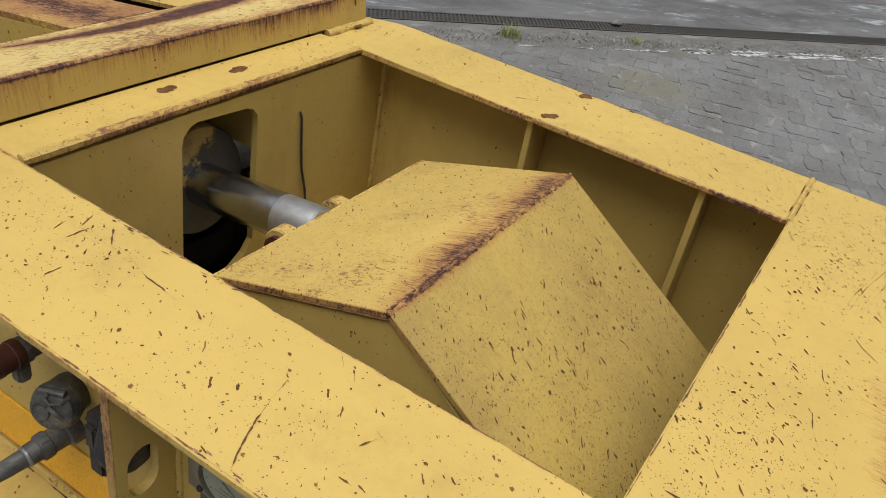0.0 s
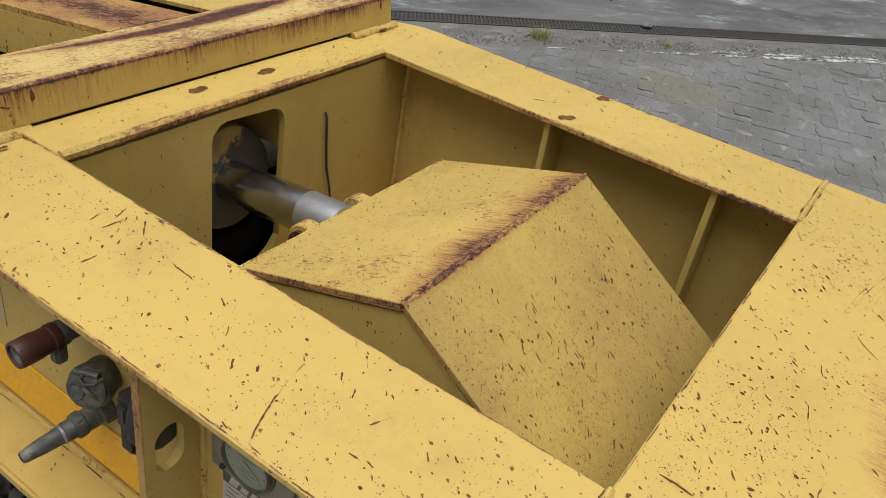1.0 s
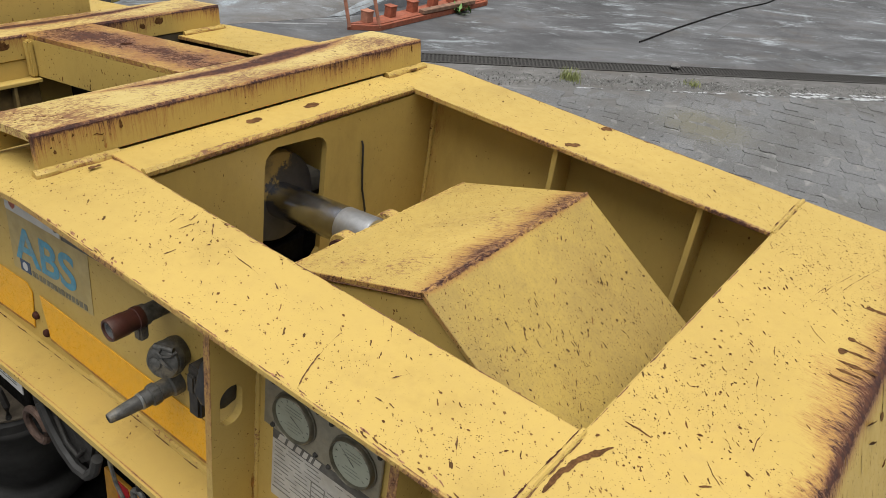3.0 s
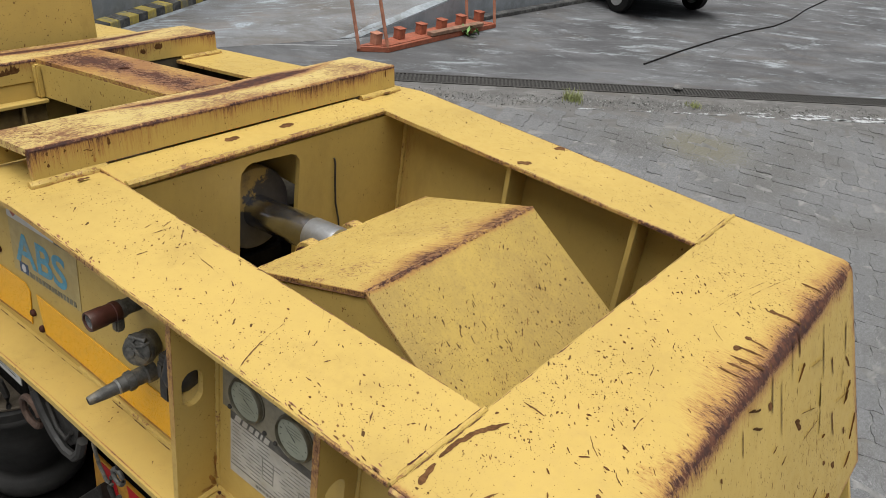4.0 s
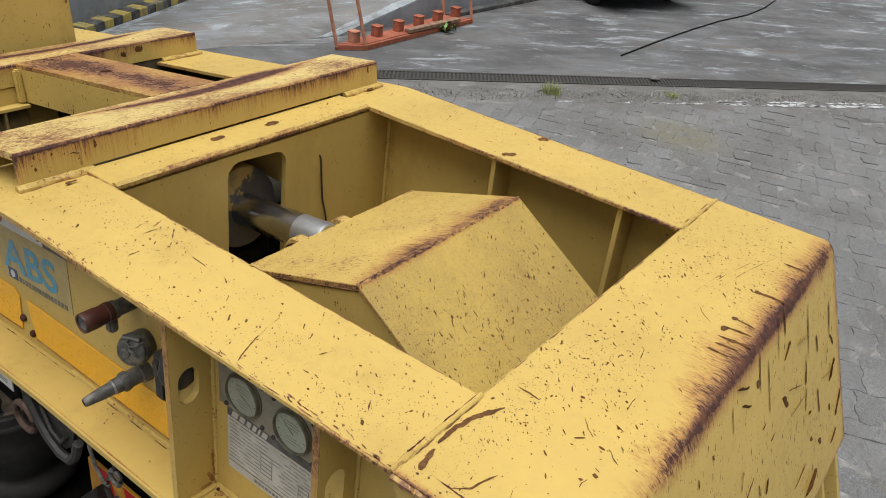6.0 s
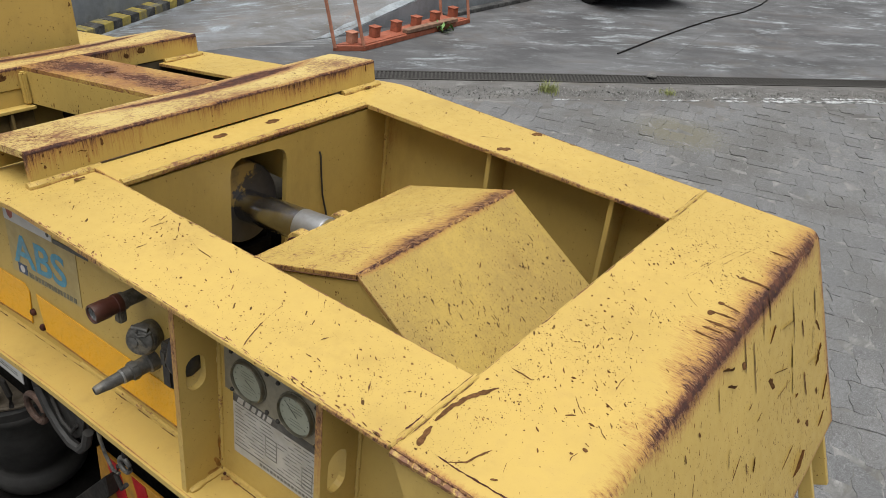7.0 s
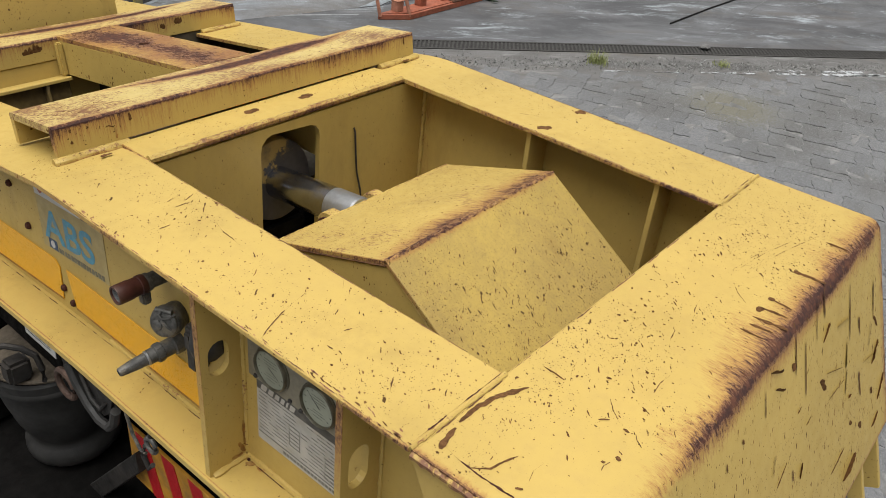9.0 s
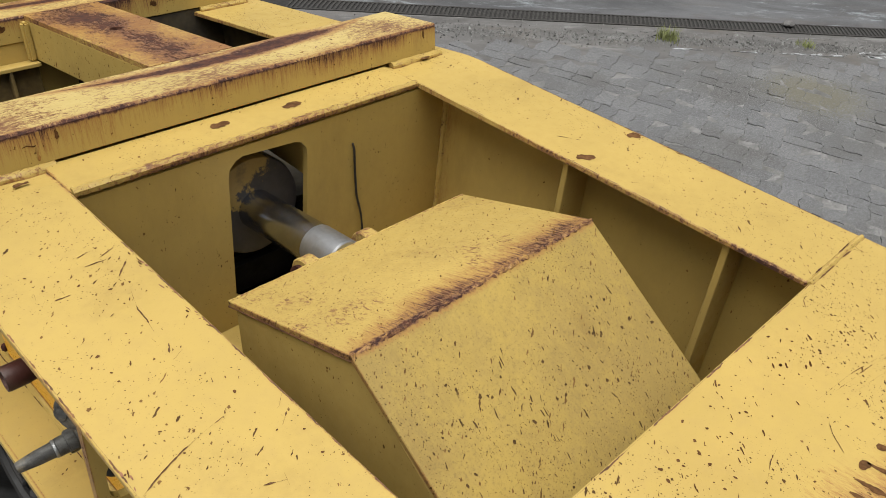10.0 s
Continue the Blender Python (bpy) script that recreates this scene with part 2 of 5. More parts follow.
UPR, BACKR = (0, 0.1478, 0.989), (0, 0.989, -0.1478)  # the rear frame's up and back
FRONTS = [((0, 1.3747, 0.0798)), ((0, 2.470, -0.084))]
m_beam = paint("beam_paint", 0.2, [(BACKR, p, 0.011, (1.5, 1, 1), 0.55, 0.9) for p in FRONTS] + [(BACKR, p, 0.05, (1.2, 1.2, 1), 0.15, 0.8, 0.75, 0.55) for p in FRONTS] + [(BACKR, (0, p[1] + 0.155, p[2] - 0.023), 0.022, (0.6, 2, 1), 1.1, 0.55, 0.62, 0.50, 0.05) for p in FRONTS] + [(BACKR, (0, 1.3747 + 0.185, 0.0798 - 0.028), 0.035, (0.5, 1.5, 1), 1.0, 0.5, 0.80, 0.20)], run=(0.6, 1, 1), dust=0.3, colour=(0.67, 0.52, 0.20, 1), scuff=0.6, scuff_run=(0.8, 1.5, 1))
m_beam_face = paint("beam_face_paint", 0.25, [(UPR, FRONTS[0], 0.006, (2, 1, 0.5), 0.6, 0.8), (UPR, FRONTS[0], 0.045, (3.4, 1, 0.10), 0.02, 1.0), (UPR, (0, 1.36, -0.01), 0.008, (3, 1, 0.3), -0.1, 0.8)], dust=0.45)
m_plank = paint("plank_paint", 0.5, [(X, (0.54, 0, 0), 0.12, (1.2, 0.5, 1), 0.5, 0.7)], run=(1, 0.5, 1), dust=0.5, scuff=1.0, scuff_run=(1.5, 0.6, 1))
m_rusty_weld = paint("weld_paint", 0.8, [((0, 0, 1), (0, 0, -0.012), 0.008, (1, 1, 1), 0.2, 0.8)], dust=0.4, scuff=0.3)
m_foot_weld = paint("foot_weld_paint", 0.9, [(UPR, (0, 1.36, -0.012), 0.006, (2, 1, 1), 0.0, 0.9)], dust=0.5, size=0.8, scuff=0.1)
m_lip_weld = paint("lip_weld_paint", 0.9, [((0, 1, 0.6), (0, 1.209, -0.010), 0.008, (2.5, 1, 1), 0.2, 1.2)], dust=0.6, size=0.7, scuff=0.45, scuff_run=(0.7, 1, 1))
m_lug = paint("lug_paint", 0.6, dust=0.5, scuff=0.9)
m_board = paint("headboard_paint", 0.7, dust=0.5, size=1.2, patchy=0.4, run=(1, 1, 0.6))
m_weld = paint("painted_weld", 0.4, dust=0.5, scuff=-0.2)
m_ridge = paint("ridge_rust", 0.8, [((0, 0, 1), (0, 0, -0.043), 1.0, (1, 1, 1), 0.22, 0.8)], dust=0.4)
m_rust = plain("bare_rust", (0.085, 0.036, 0.027), 0.85, vary=0.45, scale=70, bump=0.5, spec=0.08)
m_stain = plain("rust_stain", (0.34, 0.16, 0.04), 0.75, vary=0.35, scale=80, bump=0.1, dirt=(0.52, 0.36, 0.11, 1), dirt_amount=0.9)
m_edge = plain("worn_edge", (0.24, 0.115, 0.05), 0.75, vary=0.5, scale=60, bump=0.2, dirt=(0.09, 0.04, 0.025, 1), dirt_amount=0.9)
m_scuff = plain("scuffed_primer", (0.33, 0.165, 0.10), 0.75, vary=0.35, scale=110, bump=0.2, spec=0.08)
m_chip_dark = plain("dark_chip", (0.105, 0.062, 0.026), 0.8, vary=0.45, scale=120, bump=0.3, spec=0.08)
m_chip = plain("primer_chip", (0.150, 0.074, 0.030), 0.8, vary=0.4, scale=120, bump=0.3, spec=0.08)
m_scratch = plain("scratch_dark", (0.16, 0.085, 0.04), 0.7, vary=0.4, scale=90, bump=0.1, spec=0.08)
m_chrome = plain("chromed_rod", (0.60, 0.63, 0.70), 0.22, 1.0, 0.12, 14, 0.015, dirt=(0.16, 0.155, 0.15, 1), dirt_amount=0.4)
m_sleeve = plain("galvanised_sleeve", (0.52, 0.53, 0.54), 0.4, 0.85, 0.10, 60, 0.08)
m_cyl = plain("oily_steel_barrel", (0.21, 0.175, 0.135), 0.42, 0.25, 0.25, 22, 0.1, dirt=(0.08, 0.065, 0.05, 1), dirt_amount=0.6)
def gland_paint():
    """Yellow paint worn off to oily steel on one side."""
    m, n, l, bsdf = material("gland_paint")
    co = n.new("ShaderNodeTexCoord")
    dot = n.new("ShaderNodeVectorMath")
    dot.operation = "DOT_PRODUCT"
    l.new(co.outputs["Object"], dot.inputs[0])
    across = Vector((0.62, 0.0, -0.78))
    dot.inputs[1].default_value = across
    off = calc(n, l, "SUBTRACT", dot.outputs["Value"], across.dot(W((0.497, 1.27, -0.178))))
    worn = calc(n, l, "ADD", off, calc(n, l, "MULTIPLY", calc(n, l, "SUBTRACT", grain(n, l, 34, 8, 0.75), 0.5), 0.16))
    dark = blend(n, l, grain(n, l, 60, 5), (0.030, 0.027, 0.026, 1), (0.085, 0.075, 0.070, 1))
    col = blend(n, l, step(n, l, grain(n, l, 22, 6, 0.7), 0.45, 0.7, 0.0, 0.7), (0.44, 0.29, 0.075, 1), (0.15, 0.11, 0.05, 1))
    l.new(blend(n, l, step(n, l, worn, -0.008, 0.004), col, dark), bsdf.inputs["Base Color"])
    bsdf.inputs["Roughness"].default_value = 0.5
    relief(n, l, bsdf, grain(n, l, 120, 4), 0.2, 0.001)
    return m


m_gland = gland_paint()
m_grease_shade = plain("greasy_steel_and_shade", (0.006, 0.0055, 0.005), 0.75, 0.0, 0.4, 25, 0.3, spec=0.06)
m_black = plain("black_plastic", (0.028, 0.028, 0.03), 0.5, 0, 0.3, 30, 0.1, dirt=(0.14, 0.12, 0.09, 1), dirt_amount=0.35)
m_rubber = plain("dusty_rubber", (0.011, 0.011, 0.011), 0.6, 0, 0.3, 12, 0.2, spec=0.2, dirt=(0.028, 0.025, 0.022, 1), dirt_amount=0.5)
m_bag = plain("dusty_bag_rubber", (0.026, 0.025, 0.0235), 0.6, 0, 0.45, 9, 0.35, spec=0.35, dirt=(0.060, 0.055, 0.048, 1), dirt_amount=0.7)
m_ring = plain("rusty_forged_ring", (0.085, 0.05, 0.035), 0.75, 0.2, 0.4, 40, 0.3, dirt=(0.05, 0.035, 0.03, 1), dirt_amount=0.6)
m_grey_cast = plain("grey_casting", (0.115, 0.113, 0.105), 0.5, 0.3, 0.45, 55, 0.5, dirt=(0.34, 0.29, 0.2, 1), dirt_amount=0.6, dirt_edge=(0.5, 0.62))
m_red_cap = plain("red_brown_plastic", (0.07, 0.022, 0.016), 0.45, 0, 0.3, 45, 0.2, dirt=(0.13, 0.075, 0.05, 1), dirt_amount=0.4)
m_orange = plain("orange_reflector", (0.98, 0.48, 0.02), 0.3, 0, 0.07, 160, 0.1, spec=0.6, dirt=(0.55, 0.33, 0.1, 1), dirt_amount=0.3)
m_alu = plain("etched_aluminium_plate", (0.56, 0.54, 0.49), 0.5, 0.1, 0.12, 30, 0.1, dirt=(0.36, 0.3, 0.2, 1), dirt_amount=0.5)
m_alu_dark = plain("gauge_mount_plate", (0.31, 0.285, 0.215), 0.55, 0.3, 0.2, 30, 0.2, dirt=(0.36, 0.3, 0.2, 1), dirt_amount=0.5)
m_dial = plain("gauge_dial", (0.36, 0.38, 0.30), 0.35, 0, 0.1, 15, 0.0, dirt=(0.25, 0.25, 0.18, 1), dirt_amount=0.5)
m_bezel = plain("bronze_bezel", (0.17, 0.16, 0.12), 0.4, 0.5, 0.25, 40, 0.1)
m_ink = plain("dark_print", (0.11, 0.105, 0.095), 0.6, 0, 0.3, 50, 0.0)
m_plate_ink = plain("worn_plate_print", (0.21, 0.20, 0.17), 0.6, 0, 0.3, 50, 0.0)
m_film_ink = plain("faded_film_print", (0.20, 0.19, 0.14), 0.6, 0, 0.3, 50, 0.0)
m_faint_ink = plain("faint_print", (0.2, 0.21, 0.17), 0.6, 0, 0.3, 50, 0.0)
m_dusty_cap = plain("dusty_cap", (0.12, 0.098, 0.072), 0.8, 0, 0.35, 25, 0.3, spec=0.2, dirt=(0.19, 0.155, 0.115, 1))
m_blue = plain("blue_print", (0.10, 0.35, 0.50), 0.55, 0, 0.15, 60, 0.0, dirt=(0.3, 0.28, 0.2, 1), dirt_amount=0.5)
m_grey_film = plain("faded_sticker", (0.48, 0.38, 0.17), 0.5, 0, 0.12, 25, 0.05, dirt=(0.50, 0.37, 0.13, 1), dirt_amount=0.8)
m_board_orange = plain("dusty_orange_board", (0.60, 0.29, 0.03), 0.5, 0, 0.15, 30, 0.1, dirt=(0.22, 0.13, 0.06, 1), dirt_amount=0.7)
m_white = plain("white_sticker", (0.68, 0.68, 0.66), 0.5, 0, 0.06, 30, 0.0)
m_red = plain("red_retro_film", (0.55, 0.02, 0.025), 0.35, 0, 0.1, 60, 0.05)
m_red_faded = plain("faded_red_print", (0.42, 0.11, 0.07), 0.5, 0, 0.2, 40, 0.0, dirt=(0.5, 0.4, 0.3, 1), dirt_amount=0.6)
m_navy = plain("navy_print", (0.05, 0.09, 0.18), 0.5, 0, 0.1, 60, 0.0)
m_stand = plain("orange_red_stand_paint", (0.36, 0.105, 0.055), 0.7, 0, 0.25, 14, 0.15, dirt=(0.3, 0.12, 0.08, 1), dirt_amount=0.6)
m_stand_pale = plain("faded_stand_paint", (0.5, 0.22, 0.14), 0.75, 0, 0.2, 14, 0.1)
m_wood = plain("weathered_timber", (0.26, 0.15, 0.10), 0.85, 0, 0.3, 18, 0.3)
m_wall_grey = plain("grey_painted_concrete", (0.30, 0.33, 0.36), 0.85, 0, 0.15, 5, 0.2, dirt=(0.12, 0.12, 0.12, 1), dirt_amount=0.5)
m_white_paint = plain("worn_white_road_paint", (0.50, 0.52, 0.53), 0.85, 0, 0.25, 26, 0.3, dirt=(0.17, 0.17, 0.165, 1), dirt_amount=1.0, dirt_edge=(0.47, 0.58))
m_stripe = plain("faded_stripe_paint", (0.31, 0.345, 0.37), 0.85, 0, 0.25, 9, 0.2, dirt=(0.16, 0.16, 0.155, 1), dirt_amount=1.0)
m_slab_joint = plain("dusty_joint", (0.17, 0.172, 0.175), 0.85, 0, 0.3, 7, 0.2, dirt=(0.10, 0.10, 0.10, 1), dirt_amount=1.0)
m_joint = plain("pale_joint", (0.27, 0.28, 0.285), 0.85, 0, 0.2, 9, 0.2, dirt=(0.17, 0.17, 0.17, 1), dirt_amount=1.0)
m_yellow_kerb = plain("kerb_yellow", (0.5, 0.40, 0.10), 0.8, 0, 0.2, 18, 0.2, dirt=(0.2, 0.2, 0.17, 1), dirt_amount=0.9)
m_black_kerb = plain("kerb_black", (0.07, 0.07, 0.07), 0.85, 0, 0.3, 18, 0.2, dirt=(0.2, 0.2, 0.19, 1), dirt_amount=0.8)
m_iron = plain("drain_iron", (0.060, 0.057, 0.053), 0.8, 0.2, 0.3, 30, 0.2)
m_under = plain("dark_underframe_iron", (0.025, 0.023, 0.021), 0.65, 0.2, 0.4, 20, 0.3, dirt=(0.07, 0.055, 0.042, 1), dirt_amount=0.5)
m_dark_void = plain("void_shade", (0.03, 0.029, 0.027), 0.95, 0, 0.3, 20, 0.2)
m_shaded_wall = plain("shaded_yellow_plate", (0.24, 0.165, 0.055), 0.75, 0, 0.35, 12, 0.25, dirt=(0.08, 0.06, 0.035, 1), dirt_amount=0.7)
m_dirt_shade = plain("dirt_and_shade", (0.05, 0.042, 0.03), 0.85, 0, 0.4, 12, 0.3, dirt=(0.16, 0.12, 0.05, 1), dirt_amount=0.5)


def gravel_stone():
    m, n, l, bsdf = material("loose_gravel")
    geo = n.new("ShaderNodeNewGeometry")
    l.new(blend(n, l, geo.outputs["Random Per Island"], (0.12, 0.117, 0.112, 1), (0.38, 0.39, 0.37, 1)), bsdf.inputs["Base Color"])
    bsdf.inputs["Roughness"].default_value = 0.9
    return m


m_stone = gravel_stone()
m_leaf = plain("green_leaf", (0.12, 0.24, 0.06), 0.6, 0, 0.3, 30, 0.0)
m_grass = plain("dry_grass", (0.27, 0.30, 0.11), 0.7, 0, 0.5, 30, 0.0)
m_car = plain("dark_car_underbody", (0.012, 0.012, 0.014), 0.45, 0, 0.3, 8, 0.0)
m_rim = plain("silver_rim", (0.6, 0.6, 0.6), 0.35, 0.6, 0.1, 20, 0.0)


def streaks(n, l, scale, along, turn, shift, detail=7, rough=0.72, warp=0.6):
    """Noise drawn out in one direction of the ground."""
    co = n.new("ShaderNodeTexCoord")
    first, second = n.new("ShaderNodeMapping"), n.new("ShaderNodeMapping")
    first.inputs["Rotation"].default_value = (0, 0, radians(turn))
    second.inputs["Scale"].default_value, second.inputs["Location"].default_value = (1 / along, 1, 1), shift
    l.new(co.outputs["Object"], first.inputs[0])
    l.new(first.outputs[0], second.inputs[0])
    t = n.new("ShaderNodeTexNoise")
    for key, value in (("Scale", scale), ("Detail", detail), ("Roughness", rough), ("Distortion", warp)):
        t.inputs[key].default_value = value
    l.new(second.outputs[0], t.inputs["Vector"])
    return t.outputs["Fac"]


def concrete(name, dark, light, cold, scale, turn=38.2, warm=(0.16, 0.135, 0.11, 1), amount=0.9):
    m, n, l, bsdf = material(name)
    col = blend(n, l, step(n, l, streaks(n, l, scale, 2.2, turn, (0, 0, 0)), 0.36, 0.66), dark, light)
    col = blend(n, l, step(n, l, streaks(n, l, scale * 1.2, 2.0, turn, (8, 1, 2)), 0.5, 0.7, 0.0, 0.6), col, warm)
    col = blend(n, l, step(n, l, streaks(n, l, scale * 0.5, 1.5, turn, (1, 7, 3)), 0.5, 0.72, 0.0, 0.7), col, tuple(c * 0.55 for c in dark[:3]) + (1,))
    white = calc(n, l, "ADD", streaks(n, l, scale * 2.6, 3.0, turn, (3, 5, 1), 9, 0.78), calc(n, l, "MULTIPLY", calc(n, l, "SUBTRACT", streaks(n, l, scale * 0.7, 2.0, turn, (5, 2, 9), 3), 0.5), 0.45))
    col = blend(n, l, step(n, l, white, 0.52, 0.69, 0.0, amount), col, cold)
    col = blend(n, l, step(n, l, grain(n, l, 120, 4, 0.75), 0.45, 0.7, 0.0, 0.4), col, tuple(c * 0.55 for c in dark[:3]) + (1,))
    l.new(col, bsdf.inputs["Base Color"])
    bsdf.inputs["Roughness"].default_value = 0.75
    relief(n, l, bsdf, grain(n, l, 60, 6, 0.7), 0.3, 0.004)
    return m


m_apron = concrete("stained_concrete", (0.078, 0.079, 0.083, 1), (0.155, 0.158, 0.165, 1), (0.37, 0.41, 0.43, 1), 2.0, 38.2, (0.125, 0.108, 0.094, 1), 0.9)
m_verge = concrete("dirty_verge", (0.11, 0.105, 0.10, 1), (0.18, 0.175, 0.17, 1), (0.27, 0.27, 0.26, 1), 3.0)
m_ramp = concrete("ramp_concrete", (0.145, 0.138, 0.130, 1), (0.25, 0.265, 0.285, 1), (0.44, 0.51, 0.56, 1), 2.0, 30, (0.235, 0.178, 0.13, 1), 0.95)
m_sand = concrete("joint_sand", (0.13, 0.128, 0.124, 1), (0.27, 0.268, 0.26, 1), (0.40, 0.40, 0.39, 1), 9.0, 0, (0.13, 0.12, 0.10, 1), 0.6)


def paver_stone():
    m, n, l, bsdf = material("concrete_paver")
    info = n.new("ShaderNodeObjectInfo")
    geo = n.new("ShaderNodeNewGeometry")
    rnd = calc(n, l, "FRACT", calc(n, l, "ADD", info.outputs["Random"], geo.outputs["Random Per Island"]))
    col = blend(n, l, rnd, (0.150, 0.153, 0.157, 1), (0.206, 0.208, 0.212, 1))
    world_pos = geo.outputs["Position"]
    t = n.new("ShaderNodeTexNoise")
    t.inputs["Scale"].default_value, t.inputs["Detail"].default_value = 1.7, 5
    l.new(world_pos, t.inputs["Vector"])
    col = blend(n, l, step(n, l, t.outputs["Fac"], 0.42, 0.68, 0.0, 0.8), col, (0.115, 0.112, 0.105, 1))
    f = n.new("ShaderNodeTexNoise")
    f.inputs["Scale"].default_value, f.inputs["Detail"].default_value = 48, 8
    f.inputs["Roughness"].default_value = 0.8
    l.new(world_pos, f.inputs["Vector"])
    grit = n.new("ShaderNodeTexNoise")
    grit.inputs["Scale"].default_value, grit.inputs["Detail"].default_value, grit.inputs["Roughness"].default_value = 190, 4, 0.8
    l.new(world_pos, grit.inputs["Vector"])
    col = blend(n, l, step(n, l, grit.outputs["Fac"], 0.52, 0.62, 0.0, 0.6), col, (0.05, 0.05, 0.05, 1))
    col = blend(n, l, step(n, l, grit.outputs["Fac"], 0.38, 0.46, 0.5, 0.0), col, (0.45, 0.45, 0.45, 1))
    col = blend(n, l, step(n, l, f.outputs["Fac"], 0.48, 0.64, 0.0, 0.7), col, (0.075, 0.074, 0.073, 1))
    col = blend(n, l, step(n, l, f.outputs["Fac"], 0.30, 0.42, 0.5, 0.0), col, (0.40, 0.40, 0.40, 1))
    # a worn patch of dry moss
    away = n.new("ShaderNodeVectorMath")
    away.operation = "DISTANCE"
    l.new(world_pos, away.inputs[0])
    away.inputs[1].default_value = WY((5.0, 1.3, G))
    moss = calc(n, l, "SUBTRACT", calc(n, l, "MULTIPLY", calc(n, l, "SUBTRACT", f.outputs["Fac"], 0.38), 3.2), calc(n, l, "DIVIDE", away.outputs["Value"], 0.42))
    col = blend(n, l, step(n, l, moss, -0.75, 0.1, 0.0, 0.7), col, (0.165, 0.150, 0.095, 1))
    l.new(col, bsdf.inputs["Base Color"])
    bsdf.inputs["Roughness"].default_value = 0.85
    relief(n, l, bsdf, f.outputs["Fac"], 0.7, 0.005)
    return m


m_paver = paver_stone()


# ---- building helpers: shapes are drawn in trailer units ----
def thing(name, at, label, category, group="", kind="", place_at=W):
    ob = new(name)
    ob.location = place_at(at)
    ob.empty_display_size = 0.05
    return tagged(ob, label, category, group, kind)


def finish(name, bm, mat, smooth=False, place_at=W):
    bmesh.ops.recalc_face_normals(bm, faces=bm.faces)
    for v in bm.verts:
        v.co = place_at(v.co)
    me = bpy.data.meshes.new(name)
    bm.to_mesh(me)
    bm.free()
    me.materials.append(mat)
    if smooth:
        me.polygons.foreach_set("use_smooth", [True] * len(me.polygons))
        me.set_sharp_from_angle(angle=radians(35))
    return me


def part(name, bm, mat, parent=None, label="", smooth=False, place_at=W):
    ob = new(name, finish(name, bm, mat, smooth, place_at))
    if parent is not None:
        ob.parent = parent
        top, m = parent, Matrix.Identity(4)
        while top is not None:
            if top.type == "EMPTY":
                m = Matrix.Translation(top.location)
            top = top.parent
        # only the top Empty is moved; parts keep their places
        ob.matrix_parent_inverse = m.inverted() if parent.type == "EMPTY" else Matrix.Identity(4)
    return tagged(ob, label)


def rounded(bm, r, seg=2):
    if r:
        bmesh.ops.bevel(bm, geom=list(bm.edges), offset=r, segments=seg, affect="EDGES", clamp_overlap=True)
    return bm


def box(x0, x1, y0, y1, z0, z1, r=0.003, seg=1):
    bm = bmesh.new()
    v = [bm.verts.new((x, y, z)) for x in (x0, x1) for y in (y0, y1) for z in (z0, z1)]
    for f in ((0, 1, 3, 2), (4, 6, 7, 5), (0, 4, 5, 1), (2, 3, 7, 6), (0, 2, 6, 4), (1, 5, 7, 3)):
        bm.faces.new([v[i] for i in f])
    return rounded(bm, r, seg)


def prism(outline, axis, lo, hi, r=0.003, seg=1):
    """A plate: an outline of two coordinates, drawn out along the third from lo to hi."""
    def p(a, b, c):
        return {"x": (c, a, b), "y": (a, c, b), "z": (a, b, c)}[axis]
    bm = bmesh.new()
    low, high = ([bm.verts.new(p(a, b, c)) for a, b in outline] for c in (lo, hi))
    bm.faces.new(low)
    bm.faces.new(high[::-1])
    for i in range(len(outline)):
        j = (i + 1) % len(outline)
        bm.faces.new((low[i], high[i], high[j], low[j]))
    return rounded(bm, r, seg)


def holed(outline, holes, axis, lo, hi):
    """A plate with holes through it."""
    def p(a, b, c):
        return {"x": (c, a, b), "y": (a, c, b), "z": (a, b, c)}[axis]
    bm = bmesh.new()
    edges = []
    for loop in (outline, *holes):
        vs = [bm.verts.new(p(a, b, lo)) for a, b in loop]
        edges += [bm.edges.new((vs[i], vs[(i + 1) % len(vs)])) for i in range(len(vs))]
    bmesh.ops.triangle_fill(bm, edges=edges, use_beauty=True)
    ex = bmesh.ops.extrude_face_region(bm, geom=list(bm.faces))
    d = Vector(p(0, 0, hi - lo))
    for g in ex["geom"]:
        if isinstance(g, bmesh.types.BMVert):
            g.co += d
    return bm


def arc(cx, cy, r, a0, a1, n=6, ry=None):
    return [(cx + r * math.cos(radians(a0 + (a1 - a0) * i / n)), cy + (ry or r) * math.sin(radians(a0 + (a1 - a0) * i / n))) for i in range(n + 1)]


def turned(p0, p1, profile, seg=24, bm=None):
    """A turned piece: profile of (share of the way from p0 to p1, radius), closed at both ends."""
    bm = bm or bmesh.new()
    a, b = Vector(p0), Vector(p1)
    q = (b - a).to_track_quat("Z", "Y")
    rings = []
    for s, r in profile:
        c = a.lerp(b, s)
        rings.append([bm.verts.new(c + q @ Vector((r * math.cos(2 * math.pi * i / seg), r * math.sin(2 * math.pi * i / seg), 0))) for i in range(seg)])
    for u, v in zip(rings, rings[1:]):
        for i in range(seg):
            j = (i + 1) % seg
            bm.faces.new((u[i], u[j], v[j], v[i]))
    bm.faces.new(rings[0][::-1])
    bm.faces.new(rings[-1])
    return bm


def rod(p0, p1, r, seg=16, r1=None, bm=None):
    return turned(p0, p1, [(0, r), (1, r if r1 is None else r1)], seg, bm)


